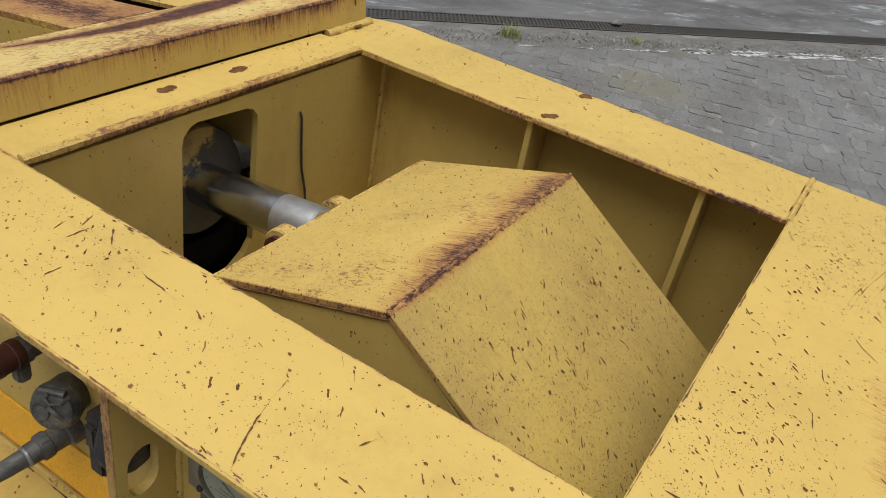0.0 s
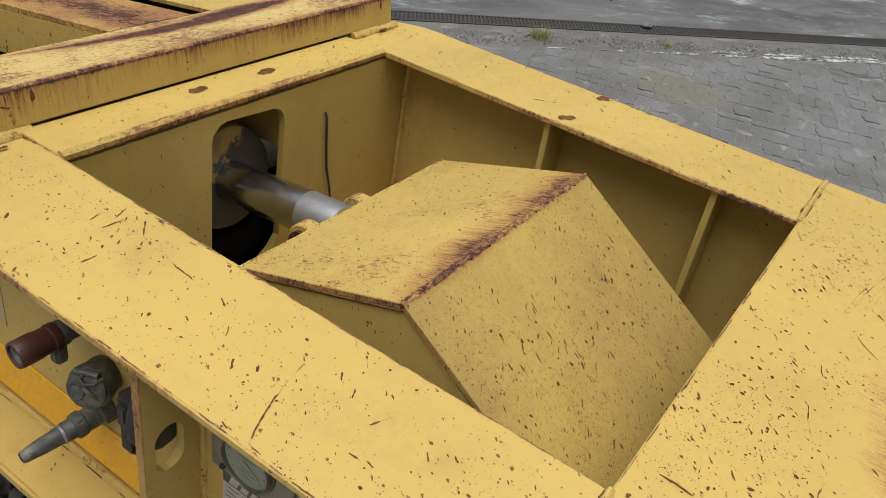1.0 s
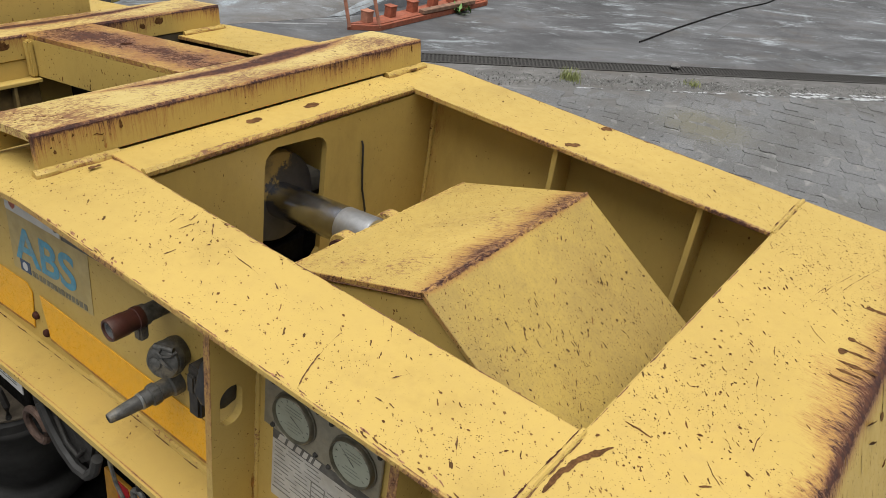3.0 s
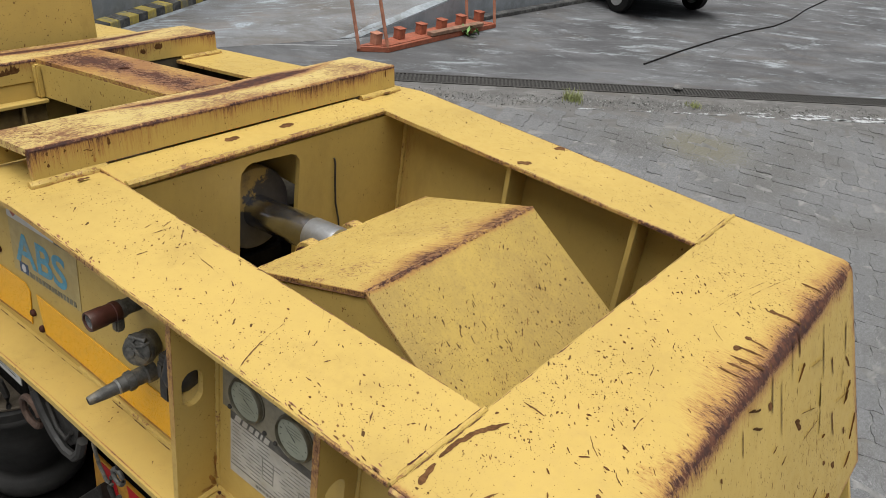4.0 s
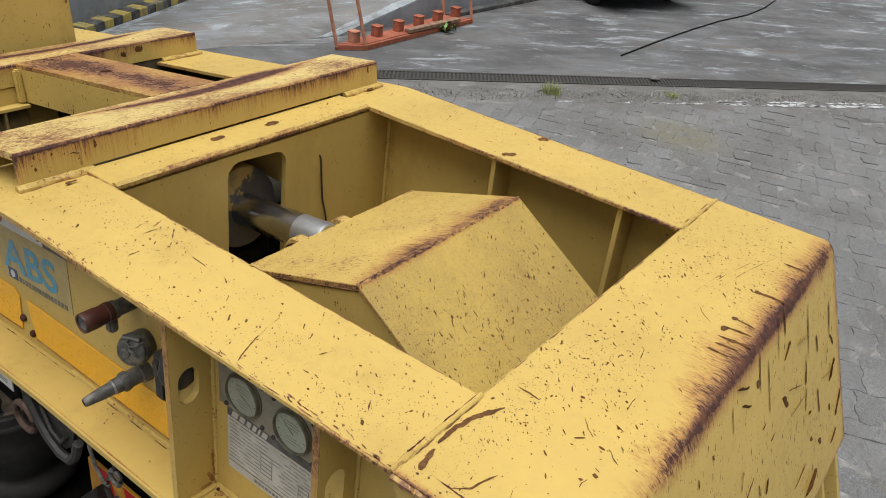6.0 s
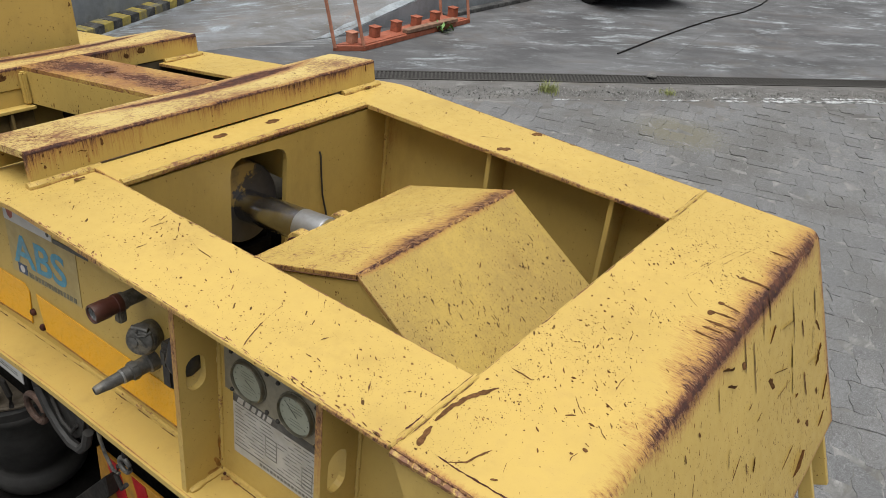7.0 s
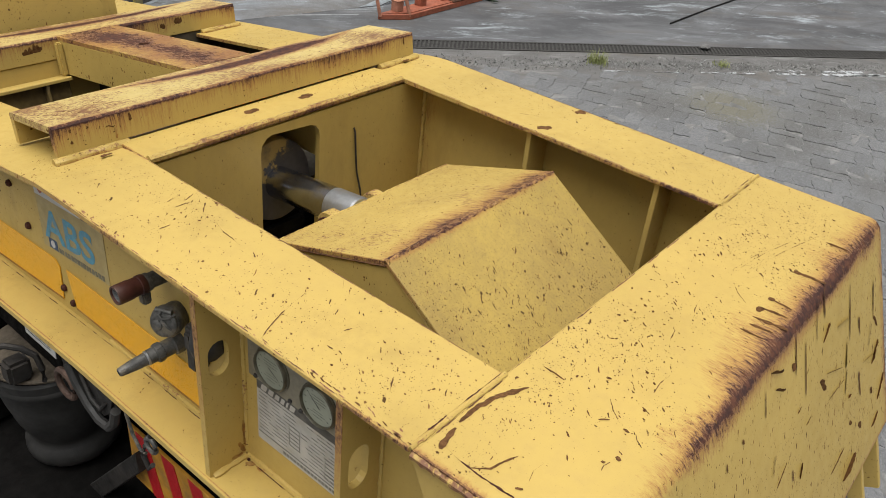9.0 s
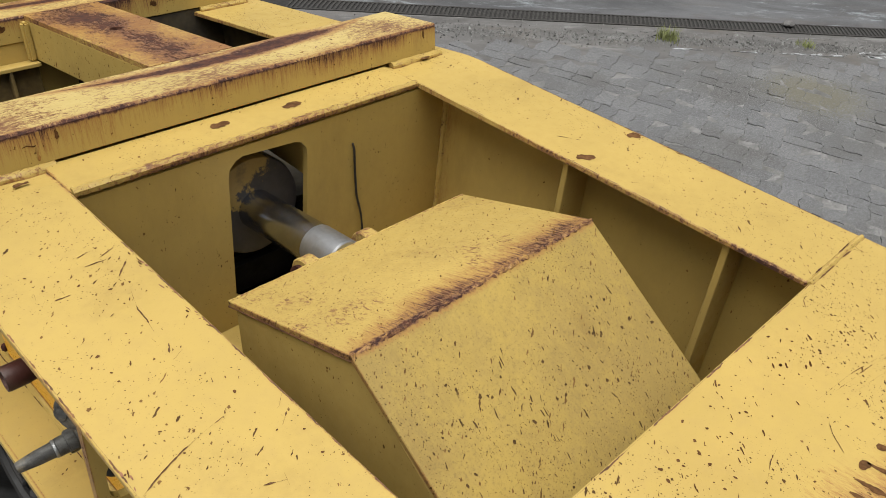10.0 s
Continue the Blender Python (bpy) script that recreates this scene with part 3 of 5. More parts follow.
def sweep(points, r, seg=8, rough=0.0, seed=1):
    """A bead or hose along points."""
    rnd = random.Random(seed)
    bm = bmesh.new()
    pts = [Vector(p) for p in points]
    rings = []
    for k, p in enumerate(pts):
        d = pts[min(k + 1, len(pts) - 1)] - pts[max(k - 1, 0)]
        q = d.to_track_quat("Z", "Y")
        rr = r * (1 + rough * rnd.uniform(-1, 1))
        rings.append([bm.verts.new(p + q @ Vector((math.cos(2 * math.pi * i / seg), math.sin(2 * math.pi * i / seg), 0)) * rr * (1 + rough * 0.4 * rnd.uniform(-1, 1))) for i in range(seg)])
    for u, v in zip(rings, rings[1:]):
        for i in range(seg):
            bm.faces.new((u[i], u[(i + 1) % seg], v[(i + 1) % seg], v[i]))
    bm.faces.new(rings[0][::-1])
    bm.faces.new(rings[-1])
    return bm


def line(a, b, n):
    return [Vector(a).lerp(Vector(b), i / n) for i in range(n + 1)]


def bead(name, a, b, r, parent, mat=None, step_len=0.012, rough=0.3, seed=1, label=""):
    n = max(3, int((Vector(b) - Vector(a)).length / step_len))
    return part(name, sweep(line(a, b, n), r, 7, rough, seed), mat or m_weld, parent, label, True)


BEND = radians(-8.5)


def R(x, y, z):
    """From the rear frame, which slopes away behind the bend, to the trailer's."""
    return (x, 1.30 + y * math.cos(BEND) - z * math.sin(BEND), y * math.sin(BEND) + z * math.cos(BEND))


def rear(bm):
    for v in bm.verts:
        v.co = R(*v.co)
    return bm


# ---- ground: one sheet, the apron beyond the drain on it ----
def flat(outline, z, mat, name, kind="structure", label="", category=""):
    bm = bmesh.new()
    bm.faces.new([bm.verts.new((x, y, z)) for x, y in outline])
    ob = part(name, bm, mat, place_at=WY)
    return tagged(ob, label, category, kind=kind)


flat([(-900, -900), (900, -900), (900, 900), (-900, 900)], G - 0.0028, m_sand, "ground", label="grey sandy yard ground", category="ground")

# ---- trailer frame ----
frame_ob = thing("gooseneck_trailer", (0.5, 1.3, -BASE), "yellow painted steel gooseneck trailer frame with chipped, rusting paint", "trailer")


def bent(z0, z1, front, back):
    """Side outline of a member from y = front to y = back: flat, then falling at the rear, the upper edges more than the lower ones."""
    def drop(z):
        return 0.1495 if z > -0.1 else 0.05
    def edge(z):
        k = drop(z)
        return [(front, z), (1.22, z), (1.28, z - 0.012 * k), (1.34, z - 0.06 * k), (back, z - (back - 1.30) * k)]
    return edge(z1) + edge(z0)[::-1]


for side, x0, x1, xw in (("near", -0.281, 0.0, -0.13), ("far", 1.035, 1.325, 1.175)):
    part("top_flange", prism(bent(-0.014, 0.0, 0.002, 4.4), "x", x0, x1, 0.003), m_rail, frame_ob)
    part("web", prism(bent(-0.605, -0.0145, -0.30, 4.4), "x", xw - 0.009, xw + 0.009, 0), m_frame if side == "near" else m_wall, frame_ob)
    part("lower_flange", prism(bent(-0.625, -0.605, -0.30, 4.4), "x", max(x0, -0.27), x1, 0.003), m_frame, frame_ob)
# ribs on the far web, inside the pit
for y in (0.67, 0.2):
    part("rib", prism([(1.054, -0.0145), (1.165, -0.0145), (1.165, -0.6), (1.064, -0.6)], "y", y - 0.009, y + 0.009, 0.002), m_wall, frame_ob)
bead("weld_seam", (1.163, 1.212, -0.03), (1.163, 1.212, -0.6), 0.009, frame_ob, m_weld, seed=3)
# back wall of the pit, with the opening for the cylinder
opening = [(0.385, -0.10), (0.39, -0.075), (0.41, -0.055), (0.43, -0.048)] + [(0.59, -0.058), (0.612, -0.066), (0.628, -0.085), (0.632, -0.11), (0.628, -0.46), (0.60, -0.495), (0.55, -0.525), (0.45, -0.525), (0.385, -0.48)]
part("pit_back_wall", holed([(-0.12, -0.021), (1.166, -0.021), (1.166, -0.63), (-0.12, -0.63)], [opening], "y", 1.215, 1.235), m_wall, frame_ob)
part("under_plate", rear(box(0.001, 1.034, 0.072, 0.13, -0.03, -0.012, 0.002)), m_frame, frame_ob)
part("tunnel_side", box(0.668, 0.684, 1.2355, 2.3, -0.215, -0.06, 0.002), m_wall, frame_ob)
part("deck_lip", box(0.001, 1.034, 1.222, 1.36, -0.02, 0.0, 0.002), m_rail, frame_ob)
bead("rusty_weld", (0.004, 1.221, -0.004), (1.035, 1.221, -0.004), 0.0125, frame_ob, m_lip_weld, 0.006, 0.13, 5, "lumpy rust-eaten weld bead along the lip")
part("pit_floor_plate", box(-0.12, 1.166, 0.985, 1.214, -0.60, -0.58, 0.003), m_frame, frame_ob)
part("pit_shade_sheet", box(-0.12, 1.166, -0.30, 0.62, -0.652, -0.632, 0.003), m_grease_shade, frame_ob)
wire = [(0.788, 1.211, -0.122), (0.792, 1.208, -0.14), (0.797, 1.207, -0.22), (0.806, 1.207, -0.30), (0.826, 1.206, -0.375), (0.83, 1.2, -0.44), (0.80, 1.18, -0.5)]
wire_ob = part("loose_wire", sweep(wire, 0.0035, 6), m_black)
tagged(wire_ob, "thin black wire hanging down the pit wall", "wire")
# nose: top plate, rolled edge, sloping face
TH = 0.022
def nose_profile(off):
    n = math.sqrt(0.245 ** 2 + 0.61 ** 2)
    nx, nz = -0.61 / n, -0.245 / n
    r = 0.045 - off
    cy, cz = -0.335, -0.045
    pts = [(-0.001, 0.0 - off)]
    pts += [(cy - r * math.sin(radians(a)), cz + r * math.cos(radians(a))) for a in range(0, 69, 8)]
    pts += [(-0.609 + off * 0.93, -0.61 + off * -0.37)]
    return pts
outer, inner = nose_profile(0.0), nose_profile(TH)
bm = prism(outer[:6] + inner[:6][::-1], "x", -0.281, 1.325, 0)
part("nose_top", bm, m_nose, frame_ob, smooth=True)
bm = prism(outer[5:] + inner[5:][::-1], "x", -0.281, 1.325, 0)
part("nose_face", bm, m_face, frame_ob, smooth=True)
for xc in (-0.277, 1.301):
    part("nose_cheek", prism([(-0.002, -0.023)] + inner[1:] + [(-0.30, -0.63), (-0.30, -0.025)][:1], "x", xc, xc + 0.02, 0), m_frame, frame_ob)
bead("nose_seam", (-0.281, -0.001, 0.0), (0.0, -0.001, 0.0), 0.0055, frame_ob, m_weld, 0.008, 0.3, 8)
bead("nose_seam", (1.035, -0.001, 0.0), (1.325, -0.001, 0.0), 0.0055, frame_ob, m_weld, 0.008, 0.3, 9)
bead("edge_weld", (-0.279, -0.005, -0.012), (-0.279, -0.335, -0.012), 0.009, frame_ob, m_lug, 0.009, 0.3, 10)
for dx in (0.0, -0.16):
    part("nose_bracket", prism([(-0.56, -0.60), (-0.60, -0.60), (-0.675, -0.785), (-0.635, -0.81)], "x", 1.225 + dx, 1.245 + dx, 0.002), m_frame, frame_ob)
# outside gussets with slots
for y, low in ((0.66, -0.258), (0.195, -0.274)):
    slot = arc(-0.209, -0.214, 0.029, 0, 180, 8) + arc(-0.209, low, 0.029, 180, 360, 8)
    part("gusset", holed([(-0.262, -0.0145), (-0.139, -0.0145), (-0.139, -0.605), (-0.258, -0.605)], [slot], "y", y - 0.009, y + 0.009), m_frame, frame_ob)
    bead("weld_seam", (-0.139, y - 0.012, -0.03), (-0.139, y - 0.012, -0.60), 0.007, frame_ob, m_weld, seed=int(y * 100))
    bead("weld_seam", (-0.25, y - 0.012, -0.603), (-0.14, y - 0.012, -0.603), 0.010, frame_ob, m_weld, seed=int(y * 90))
bead("weld_seam", (-0.141, 0.68, -0.602), (-0.141, 1.30, -0.602), 0.007, frame_ob, m_weld, seed=21)
bead("weld_seam", (-0.141, 0.21, -0.602), (-0.141, 0.65, -0.602), 0.008, frame_ob, m_weld, seed=22)

# bolsters across the rear frame: upside-down channels on weld feet
for y0, y1 in ((0.062, 0.305), (1.17, 1.42)):
    channel = [(y0, 0.0), (y0, 0.097), (y1, 0.097), (y1, 0.0), (y1 - 0.02, 0.0), (y1 - 0.02, 0.077), (y0 + 0.02, 0.077), (y0 + 0.02, 0.0)]
    bolster = part("bolster", rear(prism([(y0, 0.012), (y0, 0.090), (y0 + 0.02, 0.090), (y0 + 0.02, 0.012)], "x", -0.175, 1.255, 0.002)), m_beam_face, frame_ob)
    part("bolster_top", rear(prism([(y0, 0.0905), (y0 + 0.006, 0.097), (y1 - 0.006, 0.097), (y1, 0.0905), (y1, 0.077), (y0 + 0.0205, 0.077), (y0 + 0.0205, 0.0905)], "x", -0.175, 1.255, 0)), m_beam, bolster)
    part("back_flange", rear(box(-0.175, 1.255, y1 - 0.02, y1 - 0.0005, 0.006, 0.0765, 0.001)), m_frame, bolster)
    for xa, xb in ((-0.19, 0.03), (1.06, 1.27)):
        pts = [R(xa + (xb - xa) * i / 24, y0 - 0.002 - 0.003 * math.sin(i * 0.45), -0.002) for i in range(25)]
        part("foot_weld", sweep(pts, 0.0165, 10, 0.05, int(xa * 100) + 30), m_foot_weld, bolster, smooth=True)
# spine plate between the bolsters, with a hole
spine_out = [(0.409, 0.3055), (0.67, 0.3055), (0.67, 1.185), (0.409, 1.185)]
part("spine_plate", rear(holed(spine_out, [arc(0.54, 0.768, 0.02, 0, 342, 19)], "z", 0.082, 0.0965)), m_plank, frame_ob)
part("spine_web", rear(box(0.409, 0.425, 0.31, 1.17, -0.05, 0.0815, 0.002)), m_board, frame_ob)
part("spine_web", rear(box(0.65, 0.666, 0.31, 1.17, -0.05, 0.0815, 0.002)), m_board, frame_ob)
part("ledge", rear(box(-0.12, 0.408, 1.115, 1.174, -0.066, -0.052, 0.002)), m_frame, frame_ob)
part("lower_wall", rear(box(-0.12, 0.408, 1.150, 1.174, -0.379, -0.0665, 0.002)), m_shaded_wall, frame_ob)
part("rib", rear(box(0.300, 0.312, 1.118, 1.1495, -0.30, -0.0665, 0.002)), m_shaded_wall, frame_ob)
part("cross_angle", rear(box(-0.12, 0.408, 0.80, 0.83, -0.26, -0.225, 0.003)), m_shaded_wall, frame_ob)
part("spine_post", rear(box(0.385, 0.4085, 1.135, 1.168, -0.05, 0.080, 0.006, 2)), m_weld, frame_ob)
part("front_floor", rear(box(0.55, 1.166, 0.2, 0.629, -0.40, -0.38, 0.002)), m_dirt_shade, frame_ob)
part("inner_floor", rear(box(-0.12, 0.549, 0.2, 0.629, -0.40, -0.38, 0.002)), m_dirt_shade, frame_ob)
part("inner_floor", rear(box(-0.12, 1.166, 0.63, 1.9, -0.40, -0.38, 0.002)), m_dirt_shade, frame_ob, "dark floor plate, dirt and shade in its colour")
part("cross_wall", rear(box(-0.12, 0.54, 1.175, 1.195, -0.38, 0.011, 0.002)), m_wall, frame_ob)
part("cross_wall", rear(box(0.541, 1.166, 1.175, 1.195, -0.38, 0.011, 0.002)), m_dirt_shade, frame_ob)
part("shade_liner", rear(box(1.148, 1.164, 0.31, 1.174, -0.379, -0.03, 0.002)), m_dirt_shade, frame_ob)
# headboard plate behind the second bolster
part("headboard", rear(box(-0.6, 0.86, 1.50, 1.52, -0.02, 0.62, 0.003)), m_board, frame_ob)

# ---- wedge box ----
wedge = thing("hinged_wedge", (0.54, 0.4, -0.6), "yellow steel wedge box with a rust-worn ridge, sunk in the pit", "wedge box")
RY, RZ, BY, BZ = 0.480, -0.043, 0.892, -0.178
FY = -0.16
FZ = RZ - (RY - FY) * 0.653
WX0, WX1 = 0.168, 0.915
side = [(RY, RZ - 0.016), (BY - 0.02, BZ - 0.012), (BY - 0.06, BZ - 0.33), (FY + 0.05, FZ - 0.03)]
part("wedge_body", prism(side, "x", WX0 + 0.006, WX1 - 0.006, 0.002), m_wall, wedge)
def slab(a, b, t, ext=0.0):
    d = Vector((0, b[0] - a[0], b[1] - a[1])).normalized()
    nrm = Vector((0, -d.z, d.y))
    if nrm.z < 0:
        nrm = -nrm
    return [(a[0], a[1]), (b[0], b[1]), (b[0] - nrm.y * t, b[1] - nrm.z * t), (a[0] - nrm.y * t, a[1] - nrm.z * t)]
part("top_plate", prism(slab((RY + 0.002, RZ), (BY, BZ), 0.014), "x", WX0, WX1, 0.002), m_wedge_top, wedge)
part("slope_plate", prism(slab((FY, FZ), (RY - 0.002, RZ), 0.014), "x", WX0, WX1, 0.002), m_wedge_slope, wedge)
bead("ridge_weld", (WX0, RY, RZ - 0.004), (WX1, RY, RZ - 0.004), 0.0058, wedge, m_ridge, 0.007, 0.45, 12, "rust-brown worn ridge")
bead("edge_weld", (WX0, BY - 0.004, BZ - 0.002), (WX1, BY - 0.004, BZ - 0.002), 0.0055, wedge, m_rusty_weld, 0.009, 0.15, 13)
bead("side_weld", (WX0 + 0.002, RY, RZ - 0.016), (WX0 + 0.002, BY, BZ - 0.016), 0.0026, wedge, m_edge, 0.007, 0.3, 14)
PIN = (0.912, -0.231)
for xa, xb in ((0.385, 0.425), (0.572, 0.612)):
    lug = arc(PIN[0], PIN[1] + 0.006, 0.045, -60, 110, 10) + [(BY - 0.06, BZ - 0.03), (BY - 0.075, BZ - 0.16)]
    lug_ob = part("lug", prism(lug, "x", xa, xb, 0.003), m_lug, wedge)
    part("pin_end", rod((xa - 0.010 if xa < 0.5 else xb - 0.004, *PIN), (xa + 0.004 if xa < 0.5 else xb + 0.010, *PIN), 0.036, 24), m_rust, lug_ob, "rust-brown pin head", True)

# ---- hydraulic cylinder ----
jack = thing("hydraulic_cylinder", (0.5, 1.6, -0.35), "hydraulic cylinder with a chromed piston rod, grease-stained", "cylinder")
A0, A1 = (0.497, 0.885, -0.217), (0.497, 1.30, -0.262)
part("end_sleeve", turned(A0, A1, [(0.0, 0.052), (0.01, 0.0562), (0.27, 0.0562), (0.275, 0.0557)], 32), m_sleeve, jack, "dull grey sleeve", True)
part("end_face", rod((0.497, 0.8835, -0.2168), (0.497, 0.8848, -0.217), 0.045, 28), m_rust, jack, "rust-brown end face")
part("piston_rod", rod((0.497, 0.89, -0.2175), A1, 0.0555, 36), m_chrome, jack, "bright chromed rod", True)
B1 = (0.497, 2.15, -0.353)
part("gland", turned((0.497, 1.268, -0.252), B1, [(0, 0.06), (0.001, 0.128), (0.006, 0.139), (0.016, 0.143), (0.07, 0.144), (0.074, 0.138)], 40), m_gland, jack, "worn yellow end collar", True)
part("barrel", rod((0.497, 1.333, -0.259), B1, 0.137, 40), m_cyl, jack, "brown-grey oily barrel", smooth=True)
part("grease_block", box(0.39, 0.62, 1.26, 1.5, -0.53, -0.40, 0.02, 2), m_grease_shade, jack, "black greasy support")


# ---- distinct chips, scratches and drag marks in the paint ----
def mark(points, width, lift, parent, mat, name="scratch", seed=1, up=(0, 0, 1), breaks=True):
    """A ragged flake or scratch along points, lying on a surface."""
    rnd = random.Random(seed)
    up = Vector(up).normalized()
    pts = [Vector(p) for p in points]
    fine_pts = []
    for a, b in zip(pts, pts[1:]):
        k = max(2, int((b - a).length / 0.0045))
        fine_pts += [a.lerp(b, i / k) for i in range(k)]
    fine_pts.append(pts[-1])
    bm = bmesh.new()
    left, right, sway = [], [], 0.0
    last = len(fine_pts) - 1
    for i, p in enumerate(fine_pts):
        d = fine_pts[min(i + 1, last)] - fine_pts[max(i - 1, 0)]
        s = d.cross(up).normalized()
        taper = min(1.0, 0.3 + 4.0 * min(i + 0.3, last - i + 0.3) / (last + 1.0))
        sway = 0.8 * sway + (0.2 if breaks else 0.06) * rnd.uniform(-1, 1)
        gap = 0.12 if breaks and noise.noise(Vector((i * 0.083, seed * 1.7, 3.0))) < 0.02 else 1.0
        edge = [width * taper * gap * max(0.08, 0.5 + (0.55 if breaks else 0.4) * noise.noise(Vector((i * (0.43 if breaks else 0.23), seed * 3.1, k * 9.0))) + rnd.uniform(-0.22, 0.22) * (1.0 if breaks else 0.5)) for k in (0, 1)]
        o = s * width * sway * 0.5
        left.append(bm.verts.new(p + o + s * edge[0] + up * lift))
        right.append(bm.verts.new(p + o - s * edge[1] + up * lift))
    for i in range(last):
        bm.faces.new((left[i], left[i + 1], right[i + 1], right[i]))
    return part(name, bm, mat, parent)


L = 0.0009
D = [((-0.063, 0.842), (-0.08, 0.781), (-0.082, 0.745), (-0.088, 0.711)), ((-0.281, 0.405), (-0.235, 0.428), (-0.195, 0.443), (-0.15, 0.456), (-0.105, 0.466)), ((-0.096, 0.955), (-0.054, 0.953)), ((-0.062, 0.966), (-0.025, 0.981)), ((-0.021, 0.933), (-0.06, 0.891)), ((-0.004, 0.45), (-0.03, 0.425)), ((-0.024, 0.41), (-0.046, 0.391)), ((1.188, 0.472), (1.30, 0.516)), ((1.116, 0.756), (1.152, 0.70)), ((-0.10, 0.30), (-0.135, 0.315)), ((-0.205, 0.12), (-0.17, 0.145))]
for k, pts in enumerate(D):
    mark([(x, y, 0) for x, y in pts], 0.0026 if k in (0, 1) else 0.0028, L, frame_ob, m_scratch, "scratch", 40 + k)
for k, (pts, w) in enumerate(((((-0.170, -0.0203), (-0.1164, -0.0180), (-0.0636, -0.0284), (-0.0311, -0.0433), (0.0014, -0.0568)), 0.011), (((-0.2449, -0.0379), (-0.2192, -0.0298), (-0.1854, -0.0244)), 0.012), (((-0.2409, -0.1028), (-0.2179, -0.1286), (-0.1881, -0.1353), (-0.1597, -0.1461)), 0.0042), (((0.0744, -0.0419), (0.0744, -0.0636), (0.0704, -0.0947)), 0.004), (((-0.2233, -0.184), (-0.2152, -0.1949)), 0.005), (((0.023, -0.2003), (0.0379, -0.2165)), 0.004), (((0.0352, -0.2463), (0.0338, -0.2598)), 0.006), (((-0.0352, -0.272), (-0.0392, -0.2828)), 0.008), (((0.8484, -0.2815), (0.850, -0.300)), 0.017), (((0.850, -0.298), (0.8539, -0.3613)), 0.012), (((0.6806, -0.2800), (0.6790, -0.295)), 0.016), (((0.679, -0.294), (0.6712, -0.3396)), 0.007), (((0.6292, -0.2855), (0.6035, -0.2815)), 0.013), (((0.626, -0.284), (0.632, -0.345)), 0.008), (((0.5751, -0.2828), (0.5859, -0.3613)), 0.013), (((0.5088, -0.2800), (0.5101, -0.3315)), 0.008), (((0.542, -0.288), (0.548, -0.34)), 0.009), (((1.0663, -0.2936), (1.0663, -0.3505)), 0.010), (((1.28, 0.636), (1.318, 0.62)), 0.028), (((1.06, 0.645), (1.108, 0.622)), 0.026), (((0.40, 1.306), (0.455, 1.31)), 0.026), (((0.615, 1.302), (0.675, 1.30)), 0.024), (((-0.05, 1.311), (-0.085, 1.308)), 0.014), (((1.17, 1.34), (1.205, 1.34)), 0.012))):
    mark([(x, y, 0) for x, y in pts], w, L, frame_ob, m_chip, "paint_flake", 60 + k, (0, 0, 1), False)
for k, (xa, xb) in enumerate(((-0.281, 0.0), (1.035, 1.325))):
    mark([(xa, -0.0085, 0), (xb, -0.0085, 0)], 0.003, L, frame_ob, m_scratch, "seam_line", 205 + k)
    mark([(xa, 0.0065, 0), (xb, 0.0065, 0)], 0.0034, L, frame_ob, m_rust, "seam_line", 200 + k)
# worn brown edges of the rails and of the pit's rim
for k, (xa, ya, xb, yb) in enumerate(((-0.2782, 0.01, -0.2782, 1.21), (-0.0028, 0.0, -0.0028, 1.21), (1.0378, 0.0, 1.0378, 1.21), (1.3222, 0.01, 1.3222, 1.21), (0.0, -0.0035, 1.035, -0.0035), (-0.2782, -0.01, -0.2782, -0.30))):
    mark([(xa, ya, 0), (xb, yb, 0)], 0.0026, 0.0006, frame_ob, m_edge, "edge_wear", 400 + k)
mark([(-0.2341, -0.0419, 0), (-0.2409, -0.0704, 0), (-0.2436, -0.111, 0), (-0.2422, -0.1732, 0), (-0.2409, -0.2368, 0), (-0.241, -0.33, 0)], 0.0036, L, frame_ob, m_rust, "edge_crack", 215)
for k, (pa, pb) in enumerate((((0.7551, -0.1786), (0.9946, -0.2233)), ((0.77, -0.2016), (1.0893, -0.2679)), ((0.70, -0.165), (0.93, -0.200)), ((0.6698, -0.1989), (0.6157, -0.249)), ((-0.1935, -0.1922), (-0.1434, -0.1881)))):
    mark([(*pa, 0), ((pa[0] + pb[0]) / 2, (pa[1] + pb[1]) / 2 + 0.006, 0), (*pb, 0)], 0.0014, L, frame_ob, m_scratch, "scratch", 218 + k)
# faint scrapes across the nose plate
rnd = random.Random(31)
for k in range(9):
    x, y, a = rnd.uniform(-0.1, 1.15), rnd.uniform(-0.30, -0.03), radians(rnd.gauss(25, 22))
    d = rnd.uniform(0.02, 0.085)
    ya, yb = y, max(-0.32, min(-0.015, y + d * math.sin(a)))
    mark([(x, ya, 0), (x + d * 0.5 * math.cos(a), (ya + yb) / 2 + 0.004, 0), (x + d * math.cos(a), yb, 0)], 0.0016, L, frame_ob, m_scratch, "scratch", 230 + k)
for k in range(26):
    far_side = k % 3 == 2
    x, y, a = rnd.uniform(1.06, 1.27) if far_side else rnd.uniform(-0.23, -0.04), rnd.uniform(0.05, 1.15), radians(rnd.gauss(60, 40))
    d = rnd.uniform(0.01, 0.03)
    if not far_side and 0.36 < y < 0.48:
        continue  # the long curved scratch lies here
    mark([(x, y, 0), (x + d * math.cos(a), y + d * math.sin(a), 0)], rnd.uniform(0.0015, 0.0035), L, frame_ob, m_scratch, "scratch", 260 + k)
